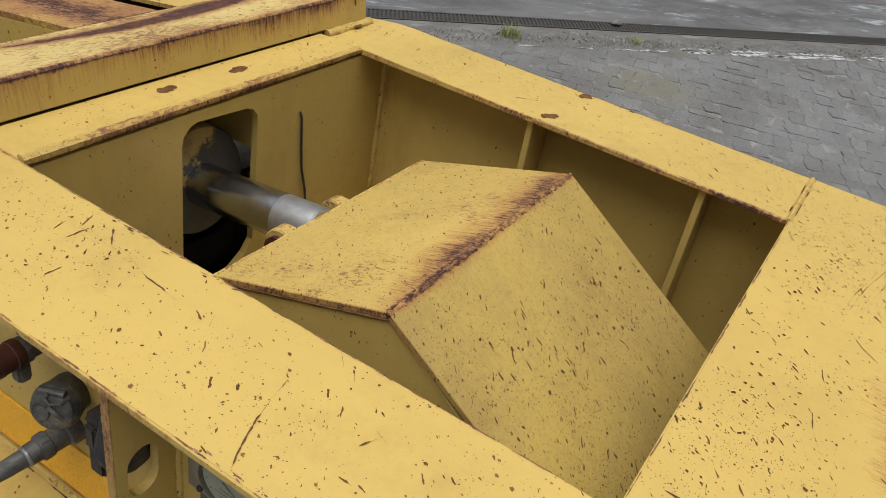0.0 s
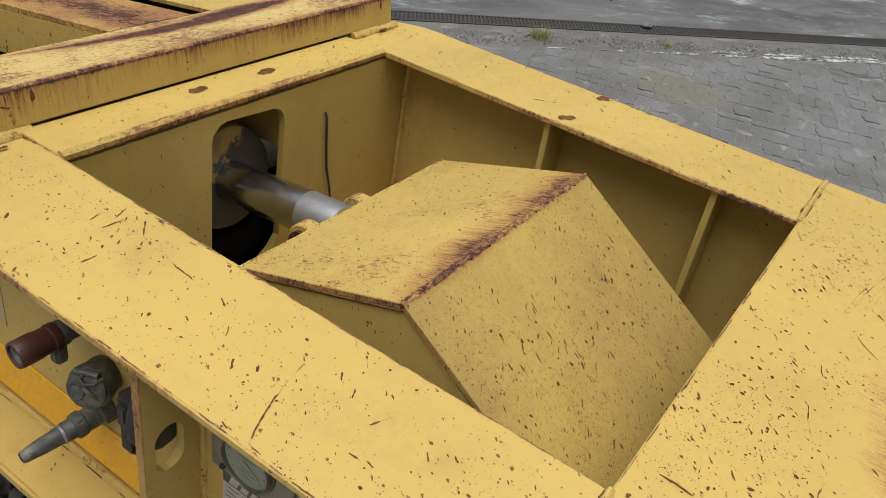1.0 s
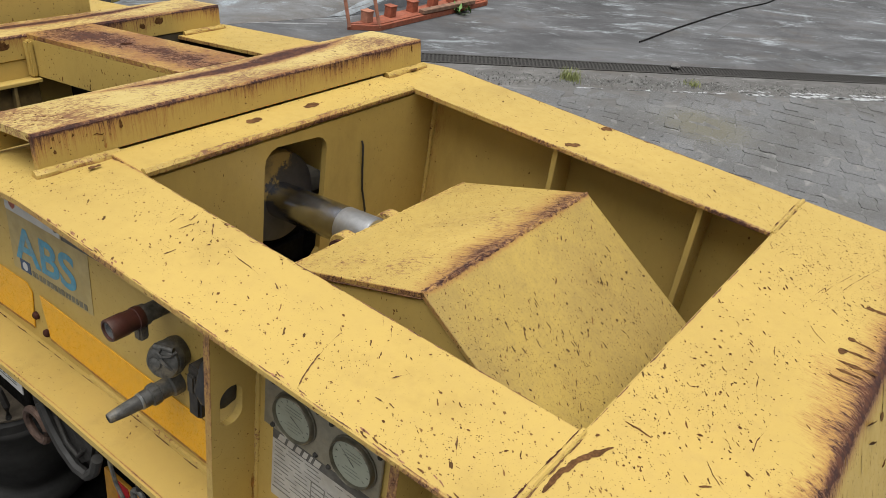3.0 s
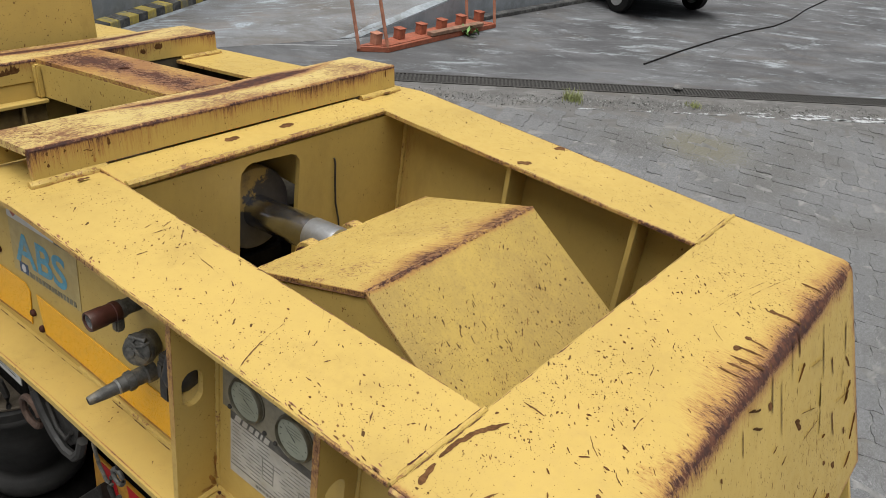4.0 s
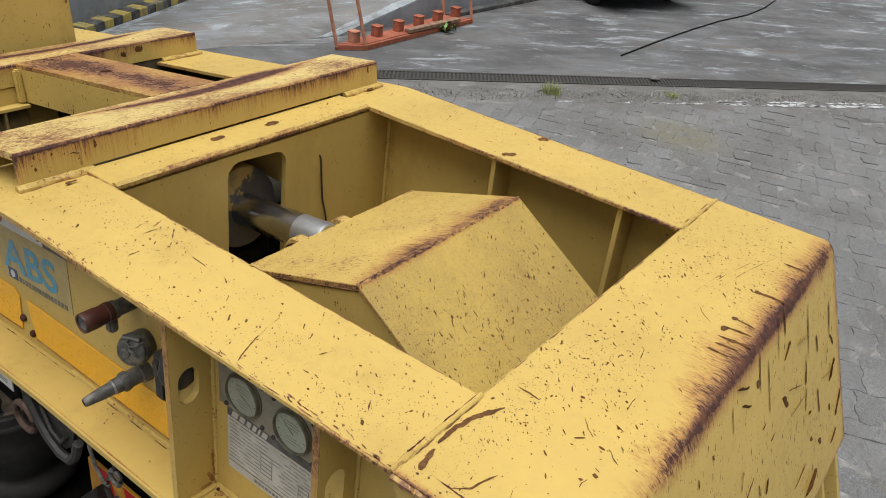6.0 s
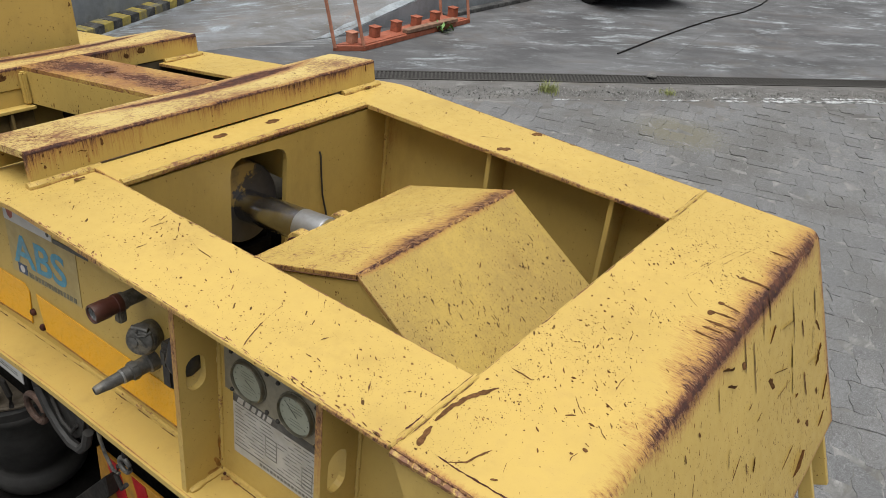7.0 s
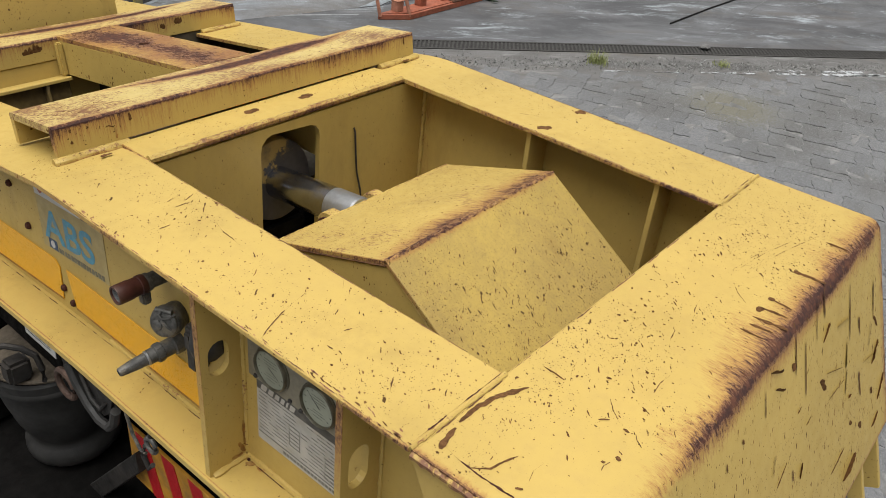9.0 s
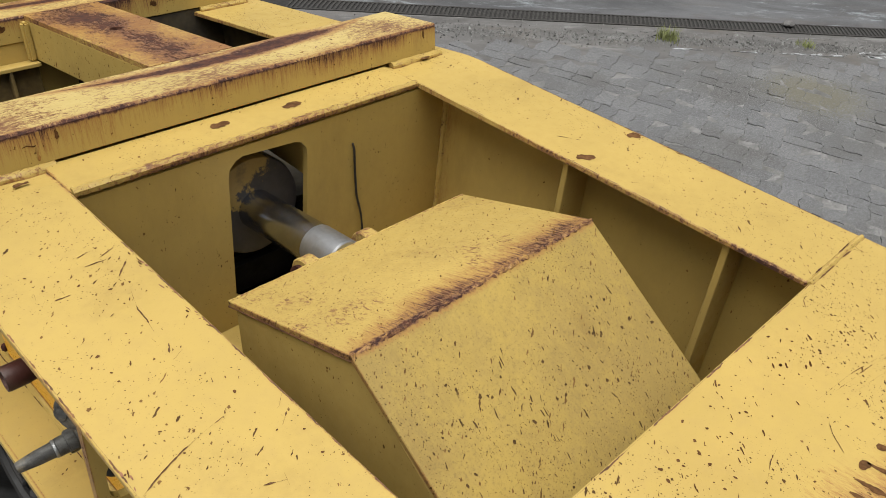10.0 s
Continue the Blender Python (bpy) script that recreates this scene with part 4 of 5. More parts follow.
# scuffs in clusters along the rails' edges
for k in range(15):
    edge_x, inward = ((-0.2795, 1), (-0.0015, -1), (1.3235, -1))[(0, 0, 1, 0, 2)[k % 5]]
    y0 = 0.03 + 1.14 * ((k * 0.381) % 1.0)
    for j in range(rnd.randint(4, 8)):
        x, y = edge_x + inward * abs(rnd.gauss(0.004, 0.007)), y0 + rnd.gauss(0, 0.022)
        a, d = radians(rnd.gauss(80, 25)), rnd.uniform(0.004, 0.018)
        mark([(x, y, 0), (x + inward * d * 0.5 * abs(math.cos(a)), y + d * math.sin(a), 0)], rnd.uniform(0.0015, 0.0042), L, frame_ob, m_scuff if j % 3 else m_chip, "scuff", 500 + 10 * k + j, (0, 0, 1), False)
def chip_field(name, parent, spots, at, up, lift, seed, mat, label):
    """Many small ragged chips on one plane; spots gives (u, v, length, width, turn) and at() lays u, v on the plane."""
    rnd = random.Random(seed)
    up = Vector(up).normalized()
    bm = bmesh.new()
    for u, v, length, width, turn in spots:
        ring = []
        sides = 7 if length < 0.006 else 10
        for i in range(sides):
            a = 2 * math.pi * i / sides
            p, q = length * 0.5 * math.cos(a) * rnd.uniform(0.7, 1.15), width * 0.5 * math.sin(a) * rnd.uniform(0.55, 1.3)
            du, dv = p * math.cos(turn) - q * math.sin(turn), p * math.sin(turn) + q * math.cos(turn)
            ring.append(bm.verts.new(Vector(at(u + du, v + dv)) + up * lift))
        bm.faces.new(ring)
    bmesh.ops.recalc_face_normals(bm, faces=bm.faces)
    return tagged(part(name, bm, mat, parent), label, kind="stuff")


def scatter(count, area, centres, seed, lean, stretch, scale=1.0):
    """Places for chips: half spread over area, half round the centres; lean is the direction of the longer ones."""
    rnd = random.Random(seed)
    spots = []
    while len(spots) < count:
        if rnd.random() < 0.45:
            u, v = rnd.uniform(area[0], area[1]), rnd.uniform(area[2], area[3])
        else:
            cu, cv, su, sv = rnd.choice(centres)
            u, v = rnd.gauss(cu, su), rnd.gauss(cv, sv)
        size = scale * (0.0028 + 0.0065 * rnd.random() ** 3)
        long_one = rnd.random() < 0.4
        length = size * (rnd.uniform(1.8, stretch) if long_one else rnd.uniform(1.0, 1.6))
        if area[0] + 0.01 < u < area[1] - 0.01 and area[2] + 0.01 < v < area[3] - 0.01:
            spots.append((u, v, length, size * (0.55 if long_one else 0.9), rnd.gauss(lean, 0.3 if long_one else 1.2)))
    return spots


chip_field("chipped_paint", frame_ob, scatter(330, (-0.24, 1.28, -0.31, -0.01), ((0.35, -0.10, 0.20, 0.06), (0.62, -0.07, 0.16, 0.04), (0.10, -0.16, 0.14, 0.06), (0.85, -0.12, 0.15, 0.06)), 71, 0.7, 3.2, 0.85), lambda u, v: (u, v, 0), (0, 0, 1), 0.0008, 72, m_chip, "small chips in the paint")
chip_field("chipped_paint", wedge, scatter(300, (WX0, WX1, 0.02, 0.46), ((0.70, 0.36, 0.12, 0.07), (0.55, 0.28, 0.14, 0.09), (0.76, 0.24, 0.08, 0.09), (0.36, 0.33, 0.10, 0.07)), 73, -1.82, 3.6), lambda u, v: (u, v, RZ - (RY - v) * 0.653), (0, -0.547, 0.837), 0.0009, 74, m_chip_dark, "small dark chips in the paint")
chip_field("chipped_paint", frame_ob, scatter(110, (-0.27, -0.005, 0.02, 1.19), ((-0.10, 0.35, 0.08, 0.12), (-0.13, 0.80, 0.08, 0.15), (-0.2, 0.12, 0.05, 0.10)), 75, 0.9, 3.0, 0.72), lambda u, v: (u, v, 0), (0, 0, 1), 0.0008, 76, m_chip, "small chips in the paint")
FN = (0, -0.928, -0.371)
for k, (x0, z0, x1, z1, w) in enumerate(((0.618, -0.024, 0.601, -0.109, 0.0052), (0.674, -0.062, 0.654, -0.185, 0.0039), (0.824, 0.015, 0.813, -0.063, 0.0065), (0.843, -0.09, 0.794, -0.118, 0.0117), (1.023, -0.061, 0.998, -0.204, 0.0052), (0.978, -0.196, 0.957, -0.26, 0.0117), (0.96, -0.269, 0.941, -0.327, 0.0078), (1.234, -0.133, 1.216, -0.229, 0.0078), (1.216, -0.229, 1.248, -0.274, 0.0039), (0.903, -0.126, 1.023, -0.145, 0.0065), (0.758, -0.198, 0.784, -0.237, 0.0091), (1.06, -0.32, 1.062, -0.392, 0.0052), (0.88, -0.546, 0.988, -0.524, 0.0182), (0.598, -0.326, 0.575, -0.354, 0.0078), (0.445, -0.22, 0.424, -0.258, 0.0039), (0.534, -0.307, 0.534, -0.334, 0.0039), (0.422, -0.057, 0.41, -0.113, 0.0039), (0.459, -0.035, 0.523, -0.063, 0.0078), (0.477, -0.081, 0.524, -0.107, 0.0065), (0.584, -0.073, 0.59, -0.093, 0.0078), (0.778, 0.018, 0.749, -0.095, 0.0032), (1.188, -0.235, 1.162, -0.297, 0.0032), (1.249, -0.314, 1.182, -0.356, 0.0104), (1.294, -0.435, 1.222, -0.484, 0.0078), (1.224, -0.522, 1.156, -0.539, 0.0065), (1.084, -0.175, 1.085, -0.225, 0.0052), (1.099, -0.314, 1.253, -0.343, 0.0039), (0.964, -0.415, 0.971, -0.43, 0.0078), (1.04, -0.46, 1.051, -0.483, 0.0078), (0.975, -0.344, 0.962, -0.349, 0.0078), (1.162, -0.418, 1.168, -0.439, 0.0065), (0.801, -0.203, 0.919, -0.242, 0.0032), (0.802, -0.274, 0.933, -0.281, 0.0026), (0.592, -0.198, 0.616, -0.193, 0.0039), (0.641, -0.253, 0.675, -0.248, 0.0039), (0.505, -0.269, 0.436, -0.294, 0.0026), (0.287, -0.093, 0.29, -0.105, 0.0039), (0.205, -0.099, 0.205, -0.118, 0.0032), (0.789, -0.471, 0.903, -0.459, 0.0032))):
    mark([(x0, -0.366 + 0.4 * z0, z0), (x1, -0.366 + 0.4 * z1, z1)], w * 1.7, 0.0025, frame_ob, m_chip, "paint_flake", 90 + k, FN, False)

for k, (x0, z0, x1, z1, w) in enumerate(((-0.03, 0.062, 0.0, 0.060, 0.022), (0.05, 0.085, 0.045, 0.05, 0.008), (0.76, 0.08, 0.81, 0.078, 0.012), (0.49, 0.05, 0.505, 0.052, 0.006), (-0.13, 0.05, -0.128, 0.04, 0.01), (1.2, 0.088, 1.2, 0.06, 0.006), (0.62, 0.088, 0.622, 0.062, 0.006))):
    mark([R(x0, 0.0615, z0), R(x1, 0.0615, z1)], w, 0.0012, frame_ob, m_chip, "paint_flake", 140 + k, (0, -1, 0))
for k, (x, za, zb, w) in enumerate(((-0.026, 0.055, 0.018, 0.005), (0.0, 0.055, 0.022, 0.006), (0.775, 0.075, 0.04, 0.004), (0.80, 0.075, 0.03, 0.005), (0.36, 0.086, 0.05, 0.004))):
    mark([R(x, 0.0615, za), R(x, 0.0615, zb)], w, 0.0010, frame_ob, m_stain, "rust_stain", 160 + k, (0, -1, 0))
for k, (x0, z0, x1, z1, w) in enumerate(((0.93, 0.07, 0.97, 0.068, 0.03), (0.86, 0.06, 0.885, 0.058, 0.02), (0.26, 0.06, 0.34, 0.065, 0.03))):
    mark([R(x0, 1.1695, z0), R(x1, 1.1695, z1)], w, 0.0012, frame_ob, m_chip, "paint_flake", 150 + k, (0, -1, 0))

# ---- outside of the near web ----
for k, (ya, yb) in enumerate(((0.68, 1.22), (0.21, 0.65))):
    mark([(-0.151, ya, -0.605), (-0.151, yb, -0.605)], 0.0024, L, frame_ob, m_rust, "weld_line", 300 + k)
mark([(-0.151, 1.22, -0.605), (-0.151, 2.1, -0.645)], 0.0024, 0.003, frame_ob, m_rust, "weld_line", 303)
for k, (xa, za, xb, zb, w) in enumerate(((-0.143, -0.575, -0.150, -0.475, 0.010), (-0.155, -0.59, -0.19, -0.587, 0.014), (-0.148, -0.587, -0.165, -0.545, 0.012))):
    for y in (0.66, 0.195):
        mark([(xa, y - 0.0092, za), (xb, y - 0.0092, zb)], w, 0.0008, frame_ob, m_stain, "rust_stain", 310 + k, (0, -1, 0), False)
for k, y in enumerate((0.640, 0.175)):
    mark([(-0.165, y - 0.012, -0.605), (-0.145, y - 0.03, -0.605), (-0.147, y - 0.07, -0.605)], 0.02, 0.0008, frame_ob, m_stain, "rust_stain", 320 + k, (0, 0, 1), False)
    mark([(-0.153, y - 0.02, -0.585), (-0.150, y - 0.03, -0.575)], 0.012, 0.012, frame_ob, m_rust, "paint_flake", 325 + k, (-1, 0, 0), False)
XW = -0.1395
for k, outline in enumerate(([(1.515, -0.447), (0.68, -0.440), (0.68, -0.572), (1.483, -0.582)], [(2.3, -0.480), (1.577, -0.436), (1.553, -0.458), (1.566, -0.585), (2.3, -0.645)])):
    ob = part("reflector", prism(outline, "x", XW - 0.004, XW, 0.001), m_orange)
    tagged(ob, "orange retro-reflective strip on the trailer's web", "reflector", "reflective strips")
    (ya, za), (yb, zb) = outline[-2:]
    part("grimy_edge", prism([(ya, za), (yb, zb), (yb, zb + 0.007), (ya, za + 0.007)], "x", XW - 0.0052, XW - 0.0042, 0), m_stain, ob, "grimy lower edge")
film = thing("brake_sticker", (XW, 1.46, -0.3), "faded grey sticker with big blue letters on the web", "sticker")
TILT = 0.085


def tilted(bm):
    """The sticker was stuck on a little askew: it rises towards the front."""
    for v in bm.verts:
        v.co.z += (1.60 - v.co.y) * TILT
    return bm


part("film", tilted(box(XW - 0.0012, XW, 1.255, 1.632, -0.405, -0.215, 0)), m_grey_film, film)


def lettering(text, height, mat, parent, at, name="letters", squeeze=1.0):
    """Flat letters on the web, read from outside; at is the lower left corner."""
    cu = bpy.data.curves.new(name, "FONT")
    cu.body, cu.size, cu.offset = text, 1.0, 0.022
    tmp = new(name + "_curve", cu)
    me = bpy.data.meshes.new_from_object(tmp.evaluated_get(bpy.context.evaluated_depsgraph_get()))
    bpy.data.objects.remove(tmp)
    bm = bmesh.new()
    bm.from_mesh(me)
    bpy.data.meshes.remove(me)
    for v in bm.verts:
        v.co = Vector((at[0], at[1] - v.co.x * height * squeeze, at[2] + v.co.y * height))
    tilted(bm)
    return part(name, bm, mat, parent)


lettering("ABS", 0.148, m_blue, film, (XW - 0.0022, 1.605, -0.362), squeeze=1.15)
part("badge", tilted(box(XW - 0.0022, XW - 0.0013, 1.544, 1.594, -0.400, -0.364, 0)), m_navy, film)
part("badge_ring", tilted(prism(arc(1.569, -0.382, 0.013, 0, 340, 16), "x", XW - 0.0032, XW - 0.0023, 0)), m_white, film)
rnd = random.Random(23)
y = 1.536
while y > 1.285:
    w = rnd.choice((0.010, 0.013, 0.015))
    part("print_bar", tilted(box(XW - 0.0022, XW - 0.0013, y - w, y, -0.400, -0.383, 0)), m_film_ink, film)
    y -= w + rnd.choice((0.004, 0.005, 0.006))
part("white_strip", tilted(box(XW - 0.0024, XW - 0.0013, 1.372, 1.632, -0.221, -0.180, 0)), m_white, film)
part("red_flash", tilted(prism([(1.612, -0.184), (1.575, -0.184), (1.580, -0.203), (1.592, -0.212), (1.606, -0.203)], "x", XW - 0.0034, XW - 0.0025, 0)), m_red_faded, film)
part("mark_ring", tilted(prism(arc(1.390, -0.202, 0.008, 0, 340, 14), "x", XW - 0.0034, XW - 0.0025, 0)), m_ink, film)
part("torn_edge", tilted(box(XW - 0.003, XW - 0.0013, 1.19, 1.366, -0.222, -0.206, 0.001)), m_ink, film, "dark torn strip of old film")
for y, z in ((1.80, -0.26), (1.72, -0.38), (1.548, -0.532), (1.502, -0.568)):
    ob = part("rivet", turned((XW, y, z), (XW - 0.012, y, z), [(0, 0.012), (0.6, 0.012), (1, 0.007)], 10), m_rust, frame_ob, smooth=True)

# air coupling: a pipe with a red-brown sleeve
cap = thing("air_coupling", (-0.2, 0.95, -0.21), "grey air hose coupling with a red-brown collar", "coupling")
H0, H1 = Vector((-0.115, 0.950, -0.175)), Vector((-0.285, 0.952, -0.178))
part("pipe", turned(H0, H1, [(0, 0.021), (0.45, 0.021), (0.46, 0.0245), (0.53, 0.0245), (0.54, 0.022), (0.57, 0.022)], 20), m_grey_cast, cap, smooth=True)
bm = turned(H0, H1, [(0.52, 0.0240), (0.55, 0.0265), (0.62, 0.0265), (0.63, 0.0245), (0.74, 0.0248), (0.76, 0.0262), (0.97, 0.0262), (1.0, 0.0250), (1.0, 0.0205), (0.86, 0.020)], 24)
part("collar", bm, m_red_cap, cap, "red-brown plastic collar", True)
part("bore_ring", turned(H0.lerp(H1, 0.885), H0.lerp(H1, 0.97), [(0, 0.0195), (1, 0.0195), (1, 0.0155), (0, 0.0155)], 22), m_sleeve, cap, "dull metal inner ring")
part("bore", rod(H0.lerp(H1, 0.865), H0.lerp(H1, 0.877), 0.0202, 20), m_dark_void, cap)
part("clip", box(-0.222, -0.198, 0.932, 0.958, -0.232, -0.190, 0.005, 2), m_grey_cast, cap)
# lidded socket and stepped nozzle
sock = thing("electric_socket", (-0.15, 0.90, -0.31), "grey round trailer socket with a sprung lid", "socket")
S0, S1 = Vector((-0.128, 0.918, -0.285)), Vector((-0.200, 0.884, -0.266))
sd = (S1 - S0).normalized()
su = (Vector((0, 0, 1)) - sd * sd.z).normalized()
ss = sd.cross(su)
def face(a, b, c):
    return S1 + ss * a * 0.87 + su * b * 0.87 + sd * c
part("socket_body", turned(S0, S1, [(0, 0.030), (0.3, 0.0385), (0.75, 0.040), (0.78, 0.0435), (0.92, 0.0435), (1.0, 0.040)], 28), m_grey_cast, sock, smooth=True)
lid = part("lid", turned(S1 + sd * 0.0004, S1 + sd * 0.014, [(0, 0.0392), (0.5, 0.0375), (0.8, 0.0315), (1.0, 0.0225)], 28), m_grey_cast, sock, smooth=True)
part("lid_hinge", rod(face(-0.026, 0.040, 0.006), face(0.026, 0.040, 0.006), 0.007, 12), m_grey_cast, lid)
part("lid_spring", sweep([face(-0.034, 0.036, 0.004), face(-0.024, 0.026, 0.016), face(-0.004, 0.022, 0.019), face(0.008, 0.03, 0.017), face(0.004, 0.041, 0.013)], 0.0032, 6), m_grey_cast, lid)
part("lid_boss", turned(face(0.016, -0.004, 0.0105), face(0.016, -0.004, 0.020), [(0, 0.017), (0.7, 0.015), (1, 0.009)], 16), m_grey_cast, lid, smooth=True)
part("lid_rib", sweep([face(-0.03, -0.012, 0.010), face(-0.012, 0.003, 0.0155), face(0.002, 0.012, 0.0155)], 0.005, 8), m_grey_cast, lid)
noz = thing("stepped_nozzle", (-0.2, 0.9, -0.41), "dark grey stepped hose nozzle sticking out of the web", "nozzle")
N0, N1 = Vector((-0.11, 0.917, -0.377)), Vector((-0.312, 0.938, -0.399))
part("nozzle_body", turned(N0, N1, [(0, 0.029), (0.25, 0.029), (0.27, 0.0235), (0.40, 0.0228), (0.41, 0.0255), (0.50, 0.0255), (0.51, 0.021), (0.60, 0.0205), (0.61, 0.018), (0.80, 0.0165), (0.98, 0.0125), (1.0, 0.0105)], 22), m_grey_cast, noz, smooth=True)
part("hex_nut", turned(N0.lerp(N1, 0.42), N0.lerp(N1, 0.49), [(0, 0.0275), (1, 0.0275)], 6), m_grey_cast, noz)
part("nozzle_ring", turned(N0.lerp(N1, 0.605), N0.lerp(N1, 0.635), [(0, 0.0195), (0.2, 0.0208), (0.8, 0.0208), (1, 0.0195)], 20), m_sleeve, noz, "bright worn ring")
part("nozzle_mouth", rod(N0.lerp(N1, 1.0005), N0.lerp(N1, 1.003), 0.0075, 14), m_dark_void, noz)
box_ob = thing("junction_box", (-0.15, 0.81, -0.42), "black plastic junction box beside the gusset", "junction box")
part("box_body", box(-0.185, -0.14, 0.785, 0.825, -0.387, -0.245, 0.006, 2), m_black, box_ob)
part("box_latch", box(-0.195, -0.1845, 0.79, 0.815, -0.31, -0.26, 0.004, 2), m_black, box_ob)
plug = thing("hanging_plug", (-0.17, 0.56, -0.22), "black rubber plug behind the slotted gusset", "plug")
part("plug_body", turned((-0.17, 0.72, -0.17), (-0.205, 0.712, -0.27), [(0, 0.03), (0.3, 0.044), (0.8, 0.044), (1, 0.03)], 18), m_black, plug, smooth=True)

# gauge panel
panel = thing("gauge_panel", (-0.145, 0.45, -0.3), "dull metal panel with two round pressure gauges", "gauge panel")
part("mount", box(-0.147, XW, 0.300, 0.622, -0.300, -0.10, 0.002), m_alu_dark, panel)
XP = -0.147
for y, z, needle in ((0.530, -0.230, -150), (0.369, -0.236, 40)):
    ring = [(0, 0.060), (0.2, 0.0595), (0.25, 0.057), (0.6, 0.056), (0.9, 0.0545), (1.0, 0.053), (0.8, 0.0515), (0.35, 0.0512)]
    g = part("gauge", turned((XP - 0.0005, y, z), (XP - 0.014, y, z), ring, 36), m_bezel, panel, "round gauge with a pale green dial", True)
    part("dial", rod((XP - 0.006, y, z), (XP - 0.0065, y, z), 0.051, 36), m_dial, g)
    a = radians(needle)
    dy, dz = math.cos(a), math.sin(a)
    tip, tail, q = (y + 0.036 * dy, z + 0.036 * dz), (y - 0.008 * dy, z - 0.008 * dz), (0.0012 * dz, -0.0012 * dy)
    part("needle", prism([(tip[0], tip[1]), (tail[0] + q[0], tail[1] + q[1]), (tail[0] - q[0], tail[1] - q[1])], "x", XP - 0.008, XP - 0.0075, 0), m_ink, g)
    for k, (w, o) in enumerate(((0.04, 0.026), (0.05, 0.018), (0.044, 0.010), (0.03, -0.016), (0.046, -0.024), (0.03, -0.033))):
        part("dial_print", box(XP - 0.0072, XP - 0.0066, y - w / 2, y + w / 2, z + o - 0.0005, z + o + 0.0005, 0), m_faint_ink, g)
    for k in range(11):
        a = radians(-130 + 26 * k + 90)
        c, s = math.cos(a), math.sin(a)
        part("tick", prism([(y + 0.044 * c - 0.0008 * s, z + 0.044 * s + 0.0008 * c), (y + 0.044 * c + 0.0008 * s, z + 0.044 * s - 0.0008 * c), (y + 0.039 * c, z + 0.039 * s)], "x", XP - 0.0074, XP - 0.0067, 0), m_ink, g)
    for sy in (-1, 1):
        for sz in (-1, 1):
            part("screw", turned((XP - 0.0005, y + 0.062 * sy, z + 0.058 * sz), (XP - 0.006, y + 0.062 * sy, z + 0.058 * sz), [(0, 0.006), (0.6, 0.006), (1, 0.004)], 8), m_iron, panel)
plate = thing("data_plate", (-0.145, 0.45, -0.42), "pale etched metal data plate with lines of small print", "plate")
part("plate", box(-0.1435, XW, 0.304, 0.597, -0.498, -0.3005, 0.001), m_alu, plate)
XD = -0.1437
part("title_band", box(XD - 0.0008, XD, 0.306, 0.595, -0.3275, -0.3015, 0), m_ink, plate)
for y, w in ((0.580, 0.020), (0.553, 0.017), (0.529, 0.014), (0.508, 0.012), (0.489, 0.006), (0.476, 0.017)):
    part("print_shape", prism([(y, -0.3235), (y - w, -0.3235), (y - w - 0.006, -0.3055), (y - 0.006, -0.3055)], "x", XD - 0.0016, XD - 0.0009, 0), m_alu, plate, "pale logo shape")
rnd = random.Random(7)
for row in range(11):
    z = -0.338 - 0.0118 * row
    y = 0.588
    while y > 0.32:
        w = min(rnd.uniform(0.02, 0.055), y - 0.312)
        if not 0.44 < y < 0.49:
            part("print_bar", box(XD - 0.0008, XD, y - w, y, z - 0.0006, z + 0.0006, 0), m_plate_ink, plate)
        y -= w + rnd.uniform(0.006, 0.02)
for ya, yb, za, zb in ((0.44, 0.478, -0.44, -0.375), (0.318, 0.352, -0.46, -0.395)):
    for k in range(6):
        z = za + (zb - za) * k / 5
        part("table_rule", box(XD - 0.0008, XD, ya, yb, z - 0.0009, z + 0.0009, 0), m_plate_ink, plate)
    for y in (ya, yb):
        part("table_rule", box(XD - 0.0009, XD - 0.0001, y - 0.0009, y + 0.0009, za, zb, 0), m_plate_ink, plate)
part("rule", box(XD - 0.0008, XD, 0.31, 0.592, -0.4715, -0.469, 0), m_plate_ink, plate)
for k in range(15):
    y = 0.50 - 0.0125 * k
    part("print_bar", box(XD - 0.0008, XD, y - 0.0085, y, -0.488, -0.4795, 0), m_plate_ink, plate)

# ---- under the frame: air spring, axle parts, chevron board ----
SX, SY = -0.12, 1.84
spring = thing("air_spring", (SX, SY, -1.46), "dusty black rubber air spring under the frame", "air spring")
part("bellows", turned((SX + 0.045, SY - 0.005, -1.44), (SX, SY, -0.96), [(0, 0.140), (0.02, 0.160), (0.06, 0.174), (0.11, 0.178), (0.16, 0.174), (0.20, 0.160), (0.23, 0.150), (0.26, 0.150), (0.33, 0.162), (0.45, 0.178), (0.65, 0.193), (0.84, 0.202), (0.855, 0.207), (0.885, 0.207), (0.90, 0.203), (0.975, 0.207), (1, 0.198)], 56), m_bag, spring, smooth=True)
part("top_cap", turned((SX, SY, -0.9595), (SX, SY, -0.944), [(0, 0.206), (0.5, 0.208), (0.85, 0.202), (1, 0.18)], 48), m_dusty_cap, spring, "dusty brown top plate", True)
hoop = [(-0.262 + 0.075 * a, 1.713 - 0.075 * a, z) for a, z in ((-1, -0.95), (-1, -0.88), (-0.8, -0.82), (-0.4, -0.80), (0.1, -0.81), (0.5, -0.84), (0.62, -0.90), (0.62, -0.95))]
part("hoop_bracket", sweep(hoop, 0.011, 8), m_under, spring, "dusty grey hoop bracket", True)
part("valve_block", box(-0.315, -0.235, 1.69, 1.76, -0.9435, -0.855, 0.012, 2), m_under, spring)
